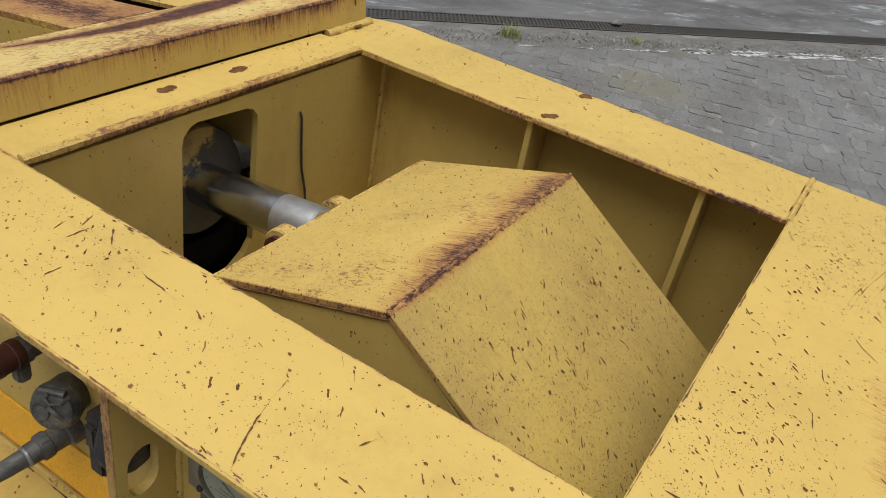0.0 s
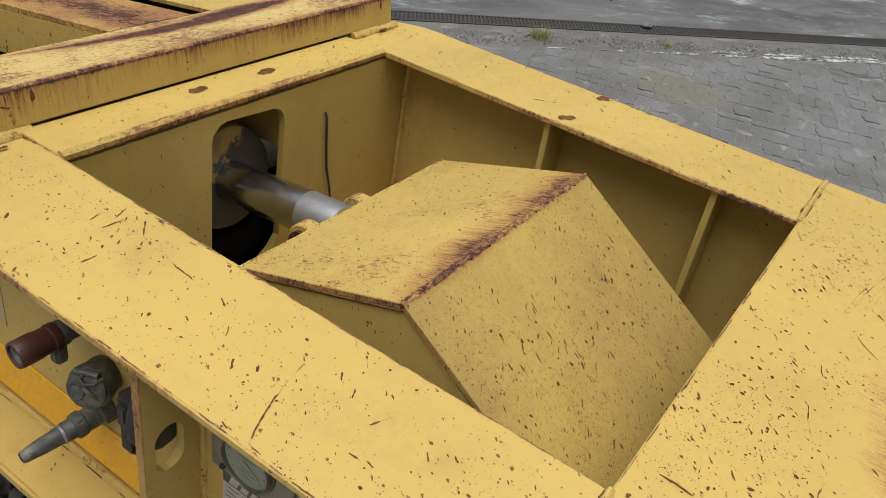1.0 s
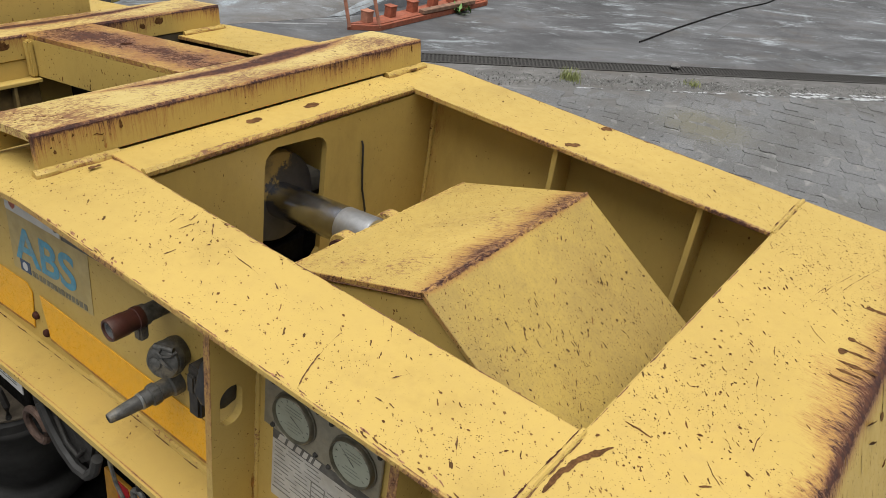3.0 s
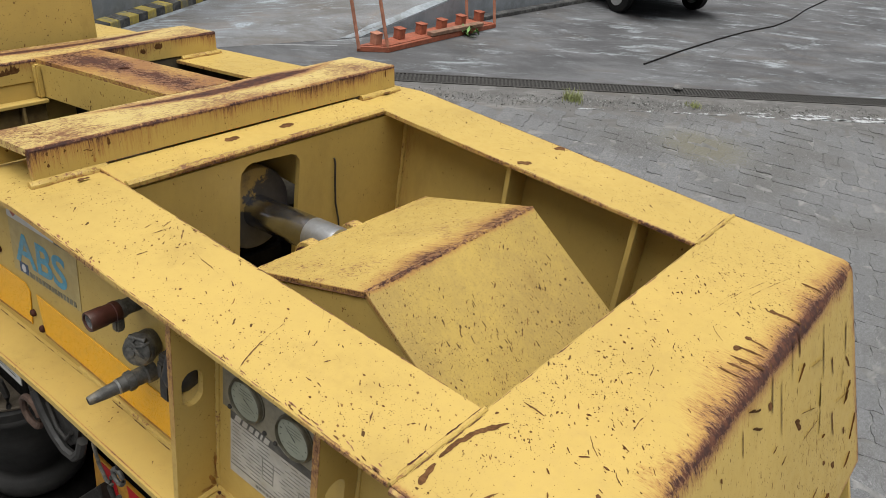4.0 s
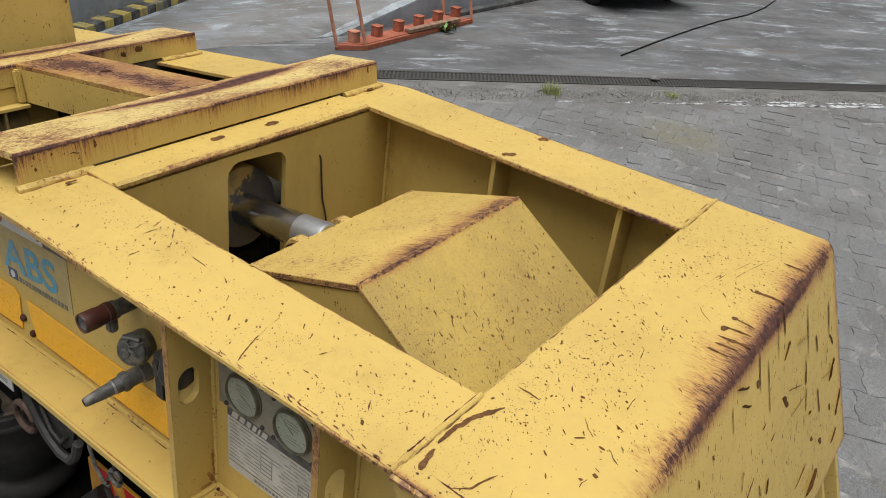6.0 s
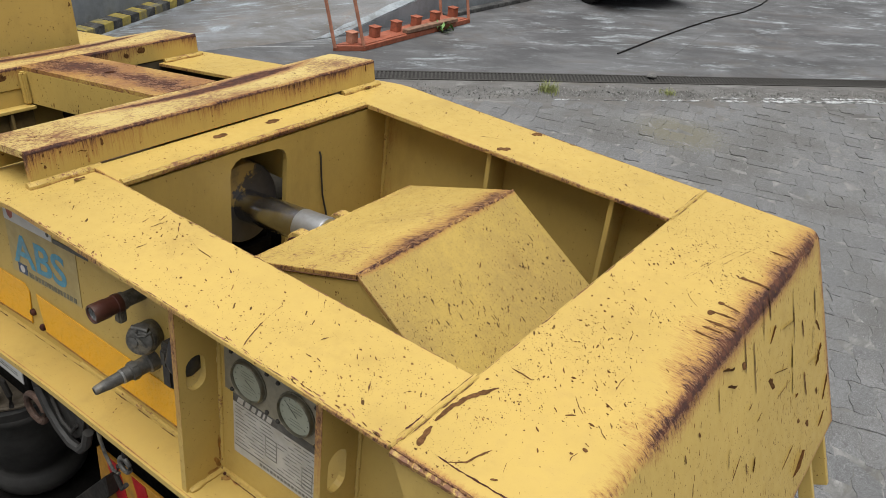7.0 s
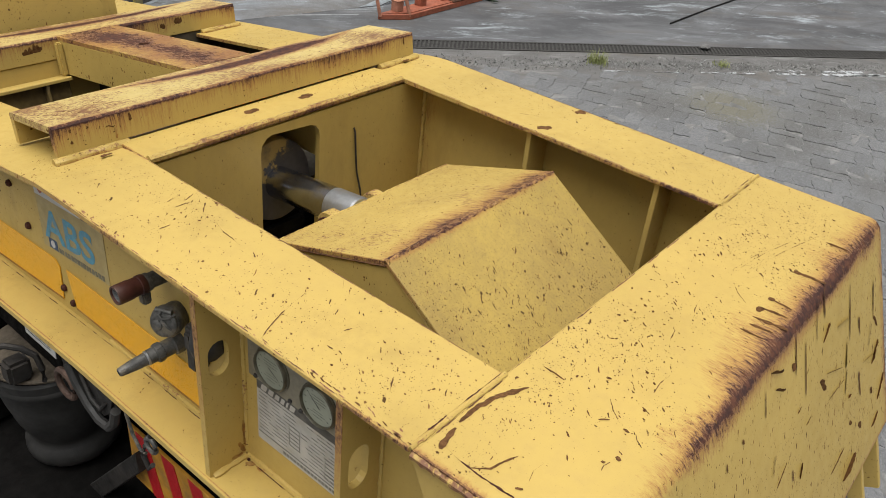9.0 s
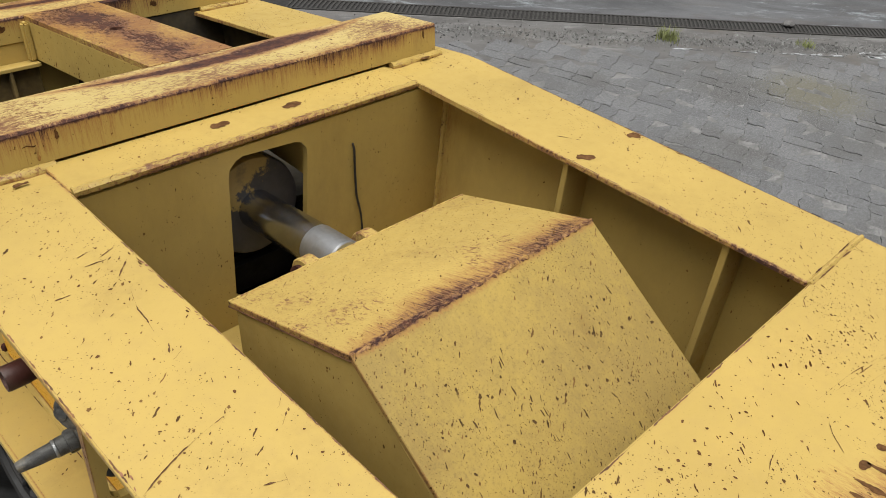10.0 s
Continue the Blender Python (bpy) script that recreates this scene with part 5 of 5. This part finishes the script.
part("base_dish", turned((SX + 0.045, SY - 0.005, -1.46), (SX + 0.045, SY - 0.005, -1.4405), [(0, 0.12), (0.5, 0.13), (1, 0.138)], 32), m_under, spring, smooth=True)
under = thing("suspension_box", (0.3, 1.5, -1.0), "near-black suspension box beneath the frame, shade in its colour", "suspension")
part("crossbeam", box(0.13, 1.2, 0.95, 3.2, -1.46, -0.77, 0.02, 2), m_grease_shade, under)
part("under_shade_sheet", box(-0.47, 1.2, 1.2, 3.2, -1.50, -1.4605, 0.004), m_grease_shade, under)
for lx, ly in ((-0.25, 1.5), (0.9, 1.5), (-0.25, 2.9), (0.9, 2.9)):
    part("support_leg", box(lx - 0.1, lx + 0.1, ly - 0.1, ly + 0.1, -BASE, -1.5005, 0.006), m_grease_shade, under)
part("side_fill", box(-0.34, 0.12, 2.12, 3.1, -1.46, -0.88, 0.03, 3), m_grease_shade, under)
part("side_arm", prism([(1.12, -0.63), (1.44, -0.66), (1.42, -0.755), (1.30, -0.785), (1.20, -0.79), (1.15, -0.74)], "x", -0.245, -0.17, 0.01, 2), m_under, under)
part("lower_arm", prism([(1.710, -1.590), (1.219, -1.011), (1.208, -1.095), (1.663, -1.645)], "x", -0.165, -0.125, 0.004), m_under, under, "dusty grey lower arm")
ring = [(-0.262, 1.385 + 0.052 * math.cos(a), -0.755 + 0.047 * math.sin(a)) for a in [i * math.pi / 10 for i in range(21)]]
part("tow_ring", sweep(ring, 0.011, 8), m_ring, under, "rusty shackle ring", True)
strap = [(-0.256, 1.36, -0.66), (-0.258, 1.32, -0.715), (-0.258, 1.27, -0.765), (-0.257, 1.215, -0.795), (-0.256, 1.165, -0.79), (-0.255, 1.13, -0.75), (-0.254, 1.11, -0.69)]
part("strap", sweep(strap, 0.015, 8), m_bag, under, "grey dusty rubber strap", True)
part("hook", sweep([(-0.25, 1.30, -0.67), (-0.255, 1.25, -0.73), (-0.255, 1.20, -0.745), (-0.25, 1.18, -0.71)], 0.007, 8), m_under, under, smooth=True)
hosep = [(-0.24, 1.085, -0.63), (-0.24, 1.078, -0.69), (-0.243, 1.052, -0.745), (-0.245, 1.015, -0.782), (-0.245, 0.985, -0.775)]
ob = part("hanging_cable", sweep(hosep, 0.0055, 6), m_grey_cast)
tagged(ob, "grey cable hanging under the lower flange", "cable")
eye_ring = [(-0.243, 0.955 + 0.024 * math.cos(a), -0.722 + 0.024 * math.sin(a)) for a in [i * math.pi / 8 for i in range(17)]]
part("eye_bolt", sweep(eye_ring, 0.0075, 8), m_grey_cast, under, "dull grey eye bolt", True)
part("eye_shank", rod((-0.24, 0.955, -0.699), (-0.24, 0.955, -0.62), 0.008, 10), m_under, under)
part("eye_hook", sweep([(-0.245, 0.985, -0.745), (-0.247, 1.0, -0.79), (-0.247, 0.975, -0.83), (-0.246, 0.955, -0.80)], 0.008, 8), m_under, under, smooth=True)
part("side_panel", box(-0.19, -0.16, 1.57, 2.3, -0.885, -0.70, 0.004), m_grease_shade, under)
label_ob = part("warning_label", box(-0.1935, -0.1905, 1.595, 1.795, -0.825, -0.772, 0), m_white, under, "white warning label with fine print")
part("red_band", box(-0.1935, -0.1905, 1.66, 1.80, -0.7715, -0.742, 0), m_red, label_ob, "red band of the label")
for k in range(6):
    part("print_bar", box(-0.1945, -0.1937, 1.625 + 0.027 * k, 1.649 + 0.027 * k, -0.806, -0.803, 0), m_ink, label_ob)
    part("print_bar", box(-0.1945, -0.1937, 1.625 + 0.027 * k, 1.645 + 0.027 * k, -0.796, -0.793, 0), m_ink, label_ob)
chev = thing("chevron_board", (-0.12, 0.85, -1.0), "red and yellow chevron warning board under the frame", "warning board")
part("board", box(-0.118, -0.105, 0.55, 1.33, -1.24, -0.985, 0.002), m_board_orange, chev)
for k in range(5):
    y = 0.56 + 0.145 * k
    part("red_stripe", prism([(y, -1.239), (y + 0.07, -1.239), (y + 0.14, -0.986), (y + 0.07, -0.986)], "x", -0.1205, -0.1185, 0), m_red, chev)

# ---- yard: drain, kerb strip, apron, ramp, stand, cart ----
yard_part, yard_thing = functools.partial(part, place_at=WY), functools.partial(thing, place_at=WY)
DA, DB = Vector((2.9, 4.60)), Vector((11.2, -1.93))
dd = (DB - DA).normalized()
dn = Vector((-dd.y, dd.x))  # towards the far side
def yard(s, o):
    p = DA + dd * s + dn * o
    return (p.x, p.y)
LEN = (DB - DA).length
far = 400
flat([yard(-far, 0.12), yard(far, 0.12), (yard(far, far)), (yard(-far, far))], G, m_apron, "apron", label="stained grey concrete apron", category="concrete")
flat([yard(-3, -0.95), yard(LEN + 3, -0.95), yard(LEN + 3, -0.10), yard(-3, -0.10)], G - 0.002, m_verge, "verge", label="dirty concrete strip beside the drain", category="verge")
grate = yard_thing("drain_grate", (*yard(LEN / 2, 0), G - 0.04), "dark iron slotted drain grate set in the concrete", "drain", kind="structure")
def strip(s0, s1, o0, o1, z0, z1, skew=0.0):
    bm = bmesh.new()
    lo = [bm.verts.new((*yard(s, o), z0)) for s, o in ((s0, o0), (s1, o0), (s1 + skew, o1), (s0 + skew, o1))]
    hi = [bm.verts.new((*yard(s, o), z1)) for s, o in ((s0, o0), (s1, o0), (s1 + skew, o1), (s0 + skew, o1))]
    bm.faces.new(lo[::-1])
    bm.faces.new(hi)
    for i in range(4):
        bm.faces.new((lo[i], lo[(i + 1) % 4], hi[(i + 1) % 4], hi[i]))
    return bm
yard_part("channel", strip(-1, LEN + 1, -0.099, 0.119, G - 0.012, G - 0.0012), m_dark_void, grate)
yard_part("grate_edge", strip(-1, LEN + 1, 0.10, 0.122, G - 0.05, G + 0.0055), m_iron, grate)
yard_part("grate_edge", strip(-1, LEN + 1, -0.102, -0.08, G - 0.05, G + 0.0055), m_iron, grate)
for k in range(int(LEN / 0.036)):
    yard_part("bar", strip(k * 0.036, k * 0.036 + 0.017, -0.079, 0.099, G - 0.0011, G + 0.005, 0.05), m_iron, grate)
rnd = random.Random(17)
bm = bmesh.new()
def ragged_strip(start, near, far_edge, gaps):
    """Broken white paint along the pavement's edge, in uneven pieces."""
    s = start
    while s < LEN + 0.5:
        d = rnd.uniform(0.04, 0.24)
        if rnd.random() > gaps:
            steps = max(2, int(d / 0.03))
            front = [yard(s + d * i / steps, near + rnd.gauss(0, 0.007)) for i in range(steps + 1)]
            back = [yard(s + d * i / steps, far_edge + rnd.gauss(0, 0.011)) for i in range(steps, -1, -1)]
            q = front + back
            lo = [bm.verts.new((*p, G - 0.02)) for p in q]
            hi = [bm.verts.new((*p, G + 0.003)) for p in q]
            bm.faces.new(hi)
            for i in range(len(q)):
                bm.faces.new((lo[i], lo[(i + 1) % len(q)], hi[(i + 1) % len(q)], hi[i]))
        s += d + rnd.uniform(-0.01, 0.006)


ragged_strip(2.9, -0.570, -0.556, 0.4)
ragged_strip(4.55, -0.585, -0.530, 0.04)
ragged_strip(4.5, -0.500, -0.462, 0.18)
ob = yard_part("white_edge", bm, m_white_paint)
tagged(ob, "worn white-painted concrete kerb strip", "kerb", kind="structure")
bm = bmesh.new()
bmesh.ops.create_icosphere(bm, subdivisions=2, radius=0.045)
for v in bm.verts:
    v.co = Vector((v.co.x * 1.5, v.co.y, v.co.z * 0.6)) * (1 + 0.25 * noise.noise(v.co * 22)) + Vector((6.20, 2.07, G + 0.026))
ob = yard_part("stone", bm, m_verge)
tagged(ob, "grey stone lying on the drain grate", "stone")
# gravel in the verge
rnd = random.Random(11)
bm = bmesh.new()
for k in range(9000):
    s, o = rnd.uniform(0.5, LEN - 1), min(-0.12, rnd.gauss(-0.40, 0.09))
    x, y = yard(s, o)
    r = rnd.uniform(0.005, 0.011) if rnd.random() < 0.85 else rnd.uniform(0.011, 0.017)
    tet = [bm.verts.new((x + r * rnd.uniform(-1, 1), y + r * rnd.uniform(-1, 1), G - 0.005 + r * h)) for h in (0, 0, 0, 1.2)]
    for f in ((0, 1, 2), (0, 1, 3), (1, 2, 3), (2, 0, 3)):
        bm.faces.new([tet[i] for i in f])
ob = yard_part("gravel", bm, m_stone)
tagged(ob, "loose grey gravel along the drain", "gravel", kind="stuff")
def tuft(at, height, count, seed, spread):
    rnd = random.Random(seed)
    bm = bmesh.new()
    for k in range(count):
        a = rnd.uniform(0, 2 * math.pi)
        h, lean = height * rnd.uniform(0.4, 1.0), rnd.uniform(0.1, 0.7)
        x, y = at[0] + rnd.gauss(0, spread), at[1] + rnd.gauss(0, spread)
        w = 0.0022
        ca, sa = math.cos(a), math.sin(a)
        prev = None
        for t in (0, 0.4, 0.75, 1.0):
            c = Vector((x + ca * lean * h * t * t, y + sa * lean * h * t * t, G + h * t * (1 - 0.25 * lean * t)))
            ww = w * (1 - t) + 0.0005
            now = (bm.verts.new(c + Vector((-sa * ww, ca * ww, 0))), bm.verts.new(c - Vector((-sa * ww, ca * ww, 0))))
            if prev:
                bm.faces.new((prev[0], prev[1], now[1], now[0]))
            prev = now
    ob = yard_part("grass_tuft", bm, m_grass)
    return tagged(ob, "dry green grass tuft growing from the joint by the drain", "grass", kind="stuff")
tuft((4.98, 2.50), 0.11, 190, 3, 0.045)
tuft((5.88, 1.77), 0.055, 110, 4, 0.035)
# black hose lying on the apron
hose = [(6.667, 2.653), (7.6, 2.66), (8.6, 2.64), (9.396, 2.60), (10.2, 2.50), (10.94, 2.507), (12.0, 2.62), (13.637, 2.70), (16.5, 2.4)]
pts = []
for (xa, ya), (xb, yb) in zip(hose, hose[1:]):
    pts += [(xa + (xb - xa) * i / 5, ya + (yb - ya) * i / 5, G + 0.009) for i in range(5)]
ob = yard_part("rubber_hose", sweep(pts, 0.0085, 8), m_rubber, smooth=True)
tagged(ob, "black rubber hose lying across the concrete", "hose")
# ramp and its side wall
RA, RB = (4.60, 4.66), (14.0, 4.42)
slope = 0.19
bm = bmesh.new()
def ramp_z(x, y):
    s = max(0.0, (x - RA[0]) * 0.98 + (y - RA[1]) * 0.12)
    return G + 0.002 + slope * s
foot, side, back_side, left = (1.75, 5.39), (4.60, 4.66), (14.0, 4.42), (7.6, 7.66)
def on_ramp(u, v, lift=0.0):
    p = Vector(foot).lerp(Vector(side), u).lerp(Vector(left).lerp(Vector(back_side), u), v)
    return p.x, p.y, G + 0.002 + lift + (ramp_z(*back_side) - G) * v * u ** 1.5
grid = []
for i in range(15):
    v = i / 14
    row = []
    for j in range(11):
        row.append(bm.verts.new(on_ramp(j / 10, v)))
    grid.append(row)
for r0, r1 in zip(grid, grid[1:]):
    for j in range(10):
        bm.faces.new((r0[j], r0[j + 1], r1[j + 1], r1[j]))
ob = yard_part("ramp", bm, m_ramp)
ob.data.polygons.foreach_set("use_smooth", [True] * len(ob.data.polygons))
tagged(ob, "pale concrete ramp rising beside a grey wall", "ramp", kind="structure")
bm = bmesh.new()
n_seg = 8
prev = None
for k in range(n_seg + 1):
    x = RA[0] + (RB[0] - RA[0]) * k / n_seg
    y = RA[1] + (RB[1] - RA[1]) * k / n_seg - 0.004
    z1 = ramp_z(x, y) - 0.004
    now = [bm.verts.new(c) for c in ((x, y, G - 0.05), (x, y, z1), (x, y + 0.15, z1), (x, y + 0.15, G - 0.05))]
    if prev:
        for i in range(3):
            bm.faces.new((prev[i], prev[i + 1], now[i + 1], now[i]))
    prev = now
ob = yard_part("ramp_wall", bm, m_wall_grey)
tagged(ob, "grey painted concrete side wall of the ramp", "wall", kind="structure")
bm = bmesh.new()
prev = None
for k in range(41):
    now = [bm.verts.new(on_ramp(u, k / 40, 0.005)) for u in (0.915 + 0.012 * math.sin(k * 2.3), 0.96, 1.0)]
    if prev:
        for i in range(2):
            bm.faces.new((prev[i], prev[i + 1], now[i + 1], now[i]))
    prev = now
ob = yard_part("ramp_stripe", bm, m_stripe)
tagged(ob, "worn white stripe along the ramp's edge", "road paint", kind="structure")
ob = yard_part("foot_line", prism([(2.6, 5.50), (4.20, 4.56), (4.22, 4.585), (2.62, 5.525)], "z", G, G + 0.003, 0), m_joint)
tagged(ob, "thin pale joint line at the foot of the ramp", "road paint", kind="structure")
ob = yard_part("slab_joint", prism([(6.60, 2.185), (8.9, 2.448), (8.9, 2.455), (6.60, 2.191)], "z", G, G + 0.0025, 0), m_slab_joint)
tagged(ob, "thin pale joint across the concrete apron", "road paint", kind="structure")
ob = yard_part("wall_foot", prism([(6.2, 4.50), (9.0, 4.43), (13.9, 4.31), (13.9, 4.40), (9.0, 4.52), (6.2, 4.59)], "z", G, G + 0.045, 0.006), m_black_kerb)
tagged(ob, "dark low kerb at the foot of the ramp wall", "kerb", kind="structure")
# striped kerb and wall at the back
KA, KB = Vector((1.6, 5.347)), Vector((7.6, 7.675))
kd = (KB - KA).normalized()
kn = Vector((-kd.y, kd.x))
def kpt(s, o):
    p = KA + kd * s + kn * o
    return p.x, p.y
kerb = yard_thing("striped_kerb", (*kpt(3, 0), G), "kerb painted in worn yellow and black blocks", "kerb", kind="structure")
def kblock(s0, s1, o0, o1, z0, z1):
    bm = bmesh.new()
    lo = [bm.verts.new((*kpt(s, o), z0)) for s, o in ((s0, o0), (s1, o0), (s1, o1), (s0, o1))]
    hi = [bm.verts.new((*kpt(s, o), z1)) for s, o in ((s0, o0), (s1, o0), (s1, o1), (s0, o1))]
    bm.faces.new(lo[::-1])
    bm.faces.new(hi)
    for i in range(4):
        bm.faces.new((lo[i], lo[(i + 1) % 4], hi[(i + 1) % 4], hi[i]))
    return rounded(bm, 0.004)
for k in range(46):
    yard_part("block", kblock(k * 0.13, k * 0.13 + 0.1295, 0.0, 0.16, G, G + 0.075), m_yellow_kerb if k % 2 else m_black_kerb, kerb)
bm = bmesh.new()
lo = [bm.verts.new((*kpt(q, o), G + 0.006)) for q, o in ((1.0, -0.01), (1.0, -0.05), (3.2, -0.10), (6.4, -0.17), (6.4, -0.01))]
bm.faces.new(lo)
ob = yard_part("gutter_strip", bm, m_stripe)
tagged(ob, "pale worn strip along the striped kerb's foot", "road paint", kind="structure")
ob = yard_part("yard_wall", kblock(-0.5, 7.0, 0.162, 0.35, G, G + 1.6), m_wall_grey)
tagged(ob, "grey rendered yard wall behind the striped kerb", "wall", kind="structure")
# orange-red stand with posts and stubs
stand = yard_thing("red_stand", (5.3, 4.35, G), "orange-red painted steel stand with leaning posts and short stubs", "stand")
yard_part("tray", prism([(4.25, 4.37), (4.50, 4.20), (6.28, 4.25), (6.10, 4.52)], "z", G, G + 0.05, 0.004), m_stand, stand)
yard_part("tray_deck", prism([(4.29, 4.37), (4.51, 4.225), (6.24, 4.275), (6.08, 4.49)], "z", G + 0.0505, G + 0.058, 0.002), m_stand, stand)
for (x, y), (tx, ty) in zip(((4.27, 4.36), (4.505, 4.215), (6.265, 4.262), (6.085, 4.50)), ((-0.15, 0.16), (-0.16, 0.18), (-0.09, 0.13), (-0.09, 0.13))):
    yard_part("post", rod((x, y, G + 0.03), (x + 1.0 * tx, y + 1.0 * ty, G + 0.98), 0.0165, 10), m_stand_pale, stand, "faded thin post", True)
for k in range(6):
    x, y = 4.46 + 0.335 * k, 4.33 + 0.012 * k
    stub = yard_part("stub", box(x - 0.042, x + 0.042, y - 0.04, y + 0.04, G + 0.058, G + 0.150, 0.004), m_stand if k else m_stand_pale, stand)
    yard_part("stub_cap", box(x - 0.048, x + 0.048, y - 0.046, y + 0.046, G + 0.1505, G + 0.160, 0.003), m_stand if k else m_stand_pale, stub)
yard_part("timber", box(5.15, 6.0, 4.22, 4.29, G + 0.058, G + 0.095, 0.004), m_wood, stand)
leaf = bmesh.new()
rnd = random.Random(5)
for k in range(26):
    c = Vector((5.72 + rnd.gauss(0, 0.05), 4.20 + rnd.gauss(0, 0.03), G + rnd.uniform(0.01, 0.1)))
    d = Vector((rnd.uniform(-1, 1), rnd.uniform(-1, 1), rnd.uniform(-0.3, 0.6))).normalized()
    e = d.cross(Vector((0.3, 0.2, 1))).normalized()
    vs = [leaf.verts.new(c + d * a * 0.06 + e * b * 0.018) for a, b in ((-1, 0), (0, 1), (1, 0), (0, -1))]
    leaf.faces.new(vs)
ob = yard_part("weed", leaf, m_leaf)
tagged(ob, "small green weed beside the red stand", "plant")
# parked cart: wheels, sill and body
cart = yard_thing("parked_vehicle", (9.3, 4.2, G), "dark parked vehicle on black tyres", "vehicle")
F0, F1 = Vector((8.55, 3.98, 0)), Vector((9.9, 3.55, 0))
ax = (F1 - F0).normalized()
back = Vector((-ax.y, ax.x, 0)) * -1
back = -back
for base, off in ((F0, 0.0), (F1, 0.0), (F0, 2.3), (F1, 2.3)):
    c = base + back * off + Vector((0, 0, G + 0.195))
    w = yard_part("wheel", turned(c - ax * 0.06, c + ax * 0.06, [(0, 0.12), (0, 0.172), (0.12, 0.195), (0.88, 0.195), (1, 0.172), (1, 0.12)], 30), m_rubber, cart, "black tyre", True)
    yard_part("rim", turned(c - ax * 0.064, c + ax * 0.064, [(0, 0.108), (0.1, 0.116), (0.9, 0.116), (1, 0.108)], 20), m_rim, w, "silver rim", True)
bm = bmesh.new()
corners = [F0 - ax * 0.12 - back * 0.5, F1 + ax * 0.12 - back * 0.5, F1 + ax * 0.12 + back * 2.8, F0 - ax * 0.12 + back * 2.8]
lo = [bm.verts.new((c.x, c.y, G + 0.26)) for c in corners]
mid = [bm.verts.new((c.x, c.y, G + 0.75)) for c in corners]
top = [bm.verts.new((*(Vector((c.x, c.y)).lerp(Vector(((corners[0] + corners[2]) / 2)[:2]), 0.25)), G + 1.25)) for c in corners]
bm.faces.new(lo[::-1])
bm.faces.new(top)
for a, b in ((lo, mid), (mid, top)):
    for i in range(4):
        bm.faces.new((a[i], a[(i + 1) % 4], b[(i + 1) % 4], b[i]))
yard_part("body", rounded(bm, 0.05, 3), m_car, cart, smooth=True)
yard_part("axle", rod(F0 + Vector((0, 0, G + 0.195)), F1 + Vector((0, 0, G + 0.195)), 0.03, 12), m_iron, cart)

# ---- pavers ----
pavement = yard_thing("pavement", (3.5, 0.5, G), "grey interlocking concrete paving", "pavement", kind="structure")
RD = Vector((0.29, -0.957)).normalized()   # along the rows
RN = Vector((-RD.y, RD.x))                # across the rows
def zigzag(length, width, wave):
    """A paver with notched long sides; length across the row, width along it."""
    g = 0.0019
    a, b = length / 2 - g, width / 2 - g
    side = [(-a, 0), (-a * 0.66, 0), (-a * 0.40, wave), (0, wave), (a * 0.26, 0), (a * 0.66, 0), (a * 0.84, wave * 0.6), (a, wave * 0.6)]
    tail, head = (((0.5, -0.007), (0.12, -0.007), (-0.2, 0.007), (-0.6, 0.007)), side[-1][1])
    left_end = [(-a + d * a / 0.117, b * k) for k, d in tail]
    right_end = [(a + d * a / 0.117, b * k + head) for k, d in tail[::-1]]
    return [(u, b + v) for u, v in side[::-1]] + left_end + [(u, -b + v) for u, v in side] + right_end
def paver_mesh(outline, name):
    bm = bmesh.new()
    n = len(outline)
    k = U * YARD_K
    lo = [bm.verts.new((u * k, v * k, -0.03)) for u, v in outline]
    hi = [bm.verts.new((u * k, v * k, -0.003)) for u, v in outline]
    tp = [bm.verts.new((u * k * 0.992, v * k * 0.985, 0)) for u, v in outline]
    for a, b in ((lo, hi), (hi, tp)):
        for i in range(n):
            bm.faces.new((a[i], a[(i + 1) % n], b[(i + 1) % n], b[i]))
    bm.faces.new(tp)
    bmesh.ops.recalc_face_normals(bm, faces=bm.faces)
    me = bpy.data.meshes.new(name)
    bm.to_mesh(me)
    bm.free()
    me.materials.append(m_paver)
    return me
long_me = paver_mesh(zigzag(0.234, 0.117, 0.013), "paver_long")
head_me = paver_mesh(zigzag(0.117, 0.234, 0.011), "paver_header")
rnd = random.Random(2)
spots = []
across, row = -5.5, 0
origin = Vector((1.6, 0.0))
while across < 8.2:
    header = row % 3 == 0
    depth, width = (0.117, 0.234) if header else (0.234, 0.117)
    s = -7.0 + (row * 0.05) % width
    while s < 6.5:
        p = origin + RN * (across + depth / 2) + RD * s
        o = (p - DA).dot(dn)
        if o < -0.62 and -3.2 < p.x and -2.9 < p.y < 4.4:
            spots.append((p, header))
        s += width
    across += depth
    row += 1
spots.sort(key=lambda q: (q[0] - Vector((1.7, -0.3))).length)
turn = math.atan2(RN.y, RN.x)
rest_v, rest_f = [], []
for k, (p, header) in enumerate(spots):
    me = head_me if header else long_me
    m = Matrix.Translation(WY((p.x, p.y, G + rnd.uniform(-0.002, 0.002)))) @ Euler((rnd.gauss(0, 0.022), rnd.gauss(0, 0.022), turn + rnd.gauss(0, 0.014))).to_matrix().to_4x4()
    if k < 300:
        ob = new("paver", me)
        ob.parent = pavement
        ob.matrix_basis = Matrix.Translation(-pavement.location) @ m
    else:
        base = len(rest_v)
        rest_v += [tuple(m @ v.co) for v in me.vertices]
        rest_f += [[base + i for i in f.vertices] for f in me.polygons]
me = bpy.data.meshes.new("far_pavers")
me.from_pydata(rest_v, [], rest_f)
me.materials.append(m_paver)
ob = new("far_pavers", me)
ob.parent = pavement
ob.matrix_parent_inverse = Matrix.Translation(pavement.location).inverted()
tagged(ob, "grey interlocking pavers farther off", kind="stuff")
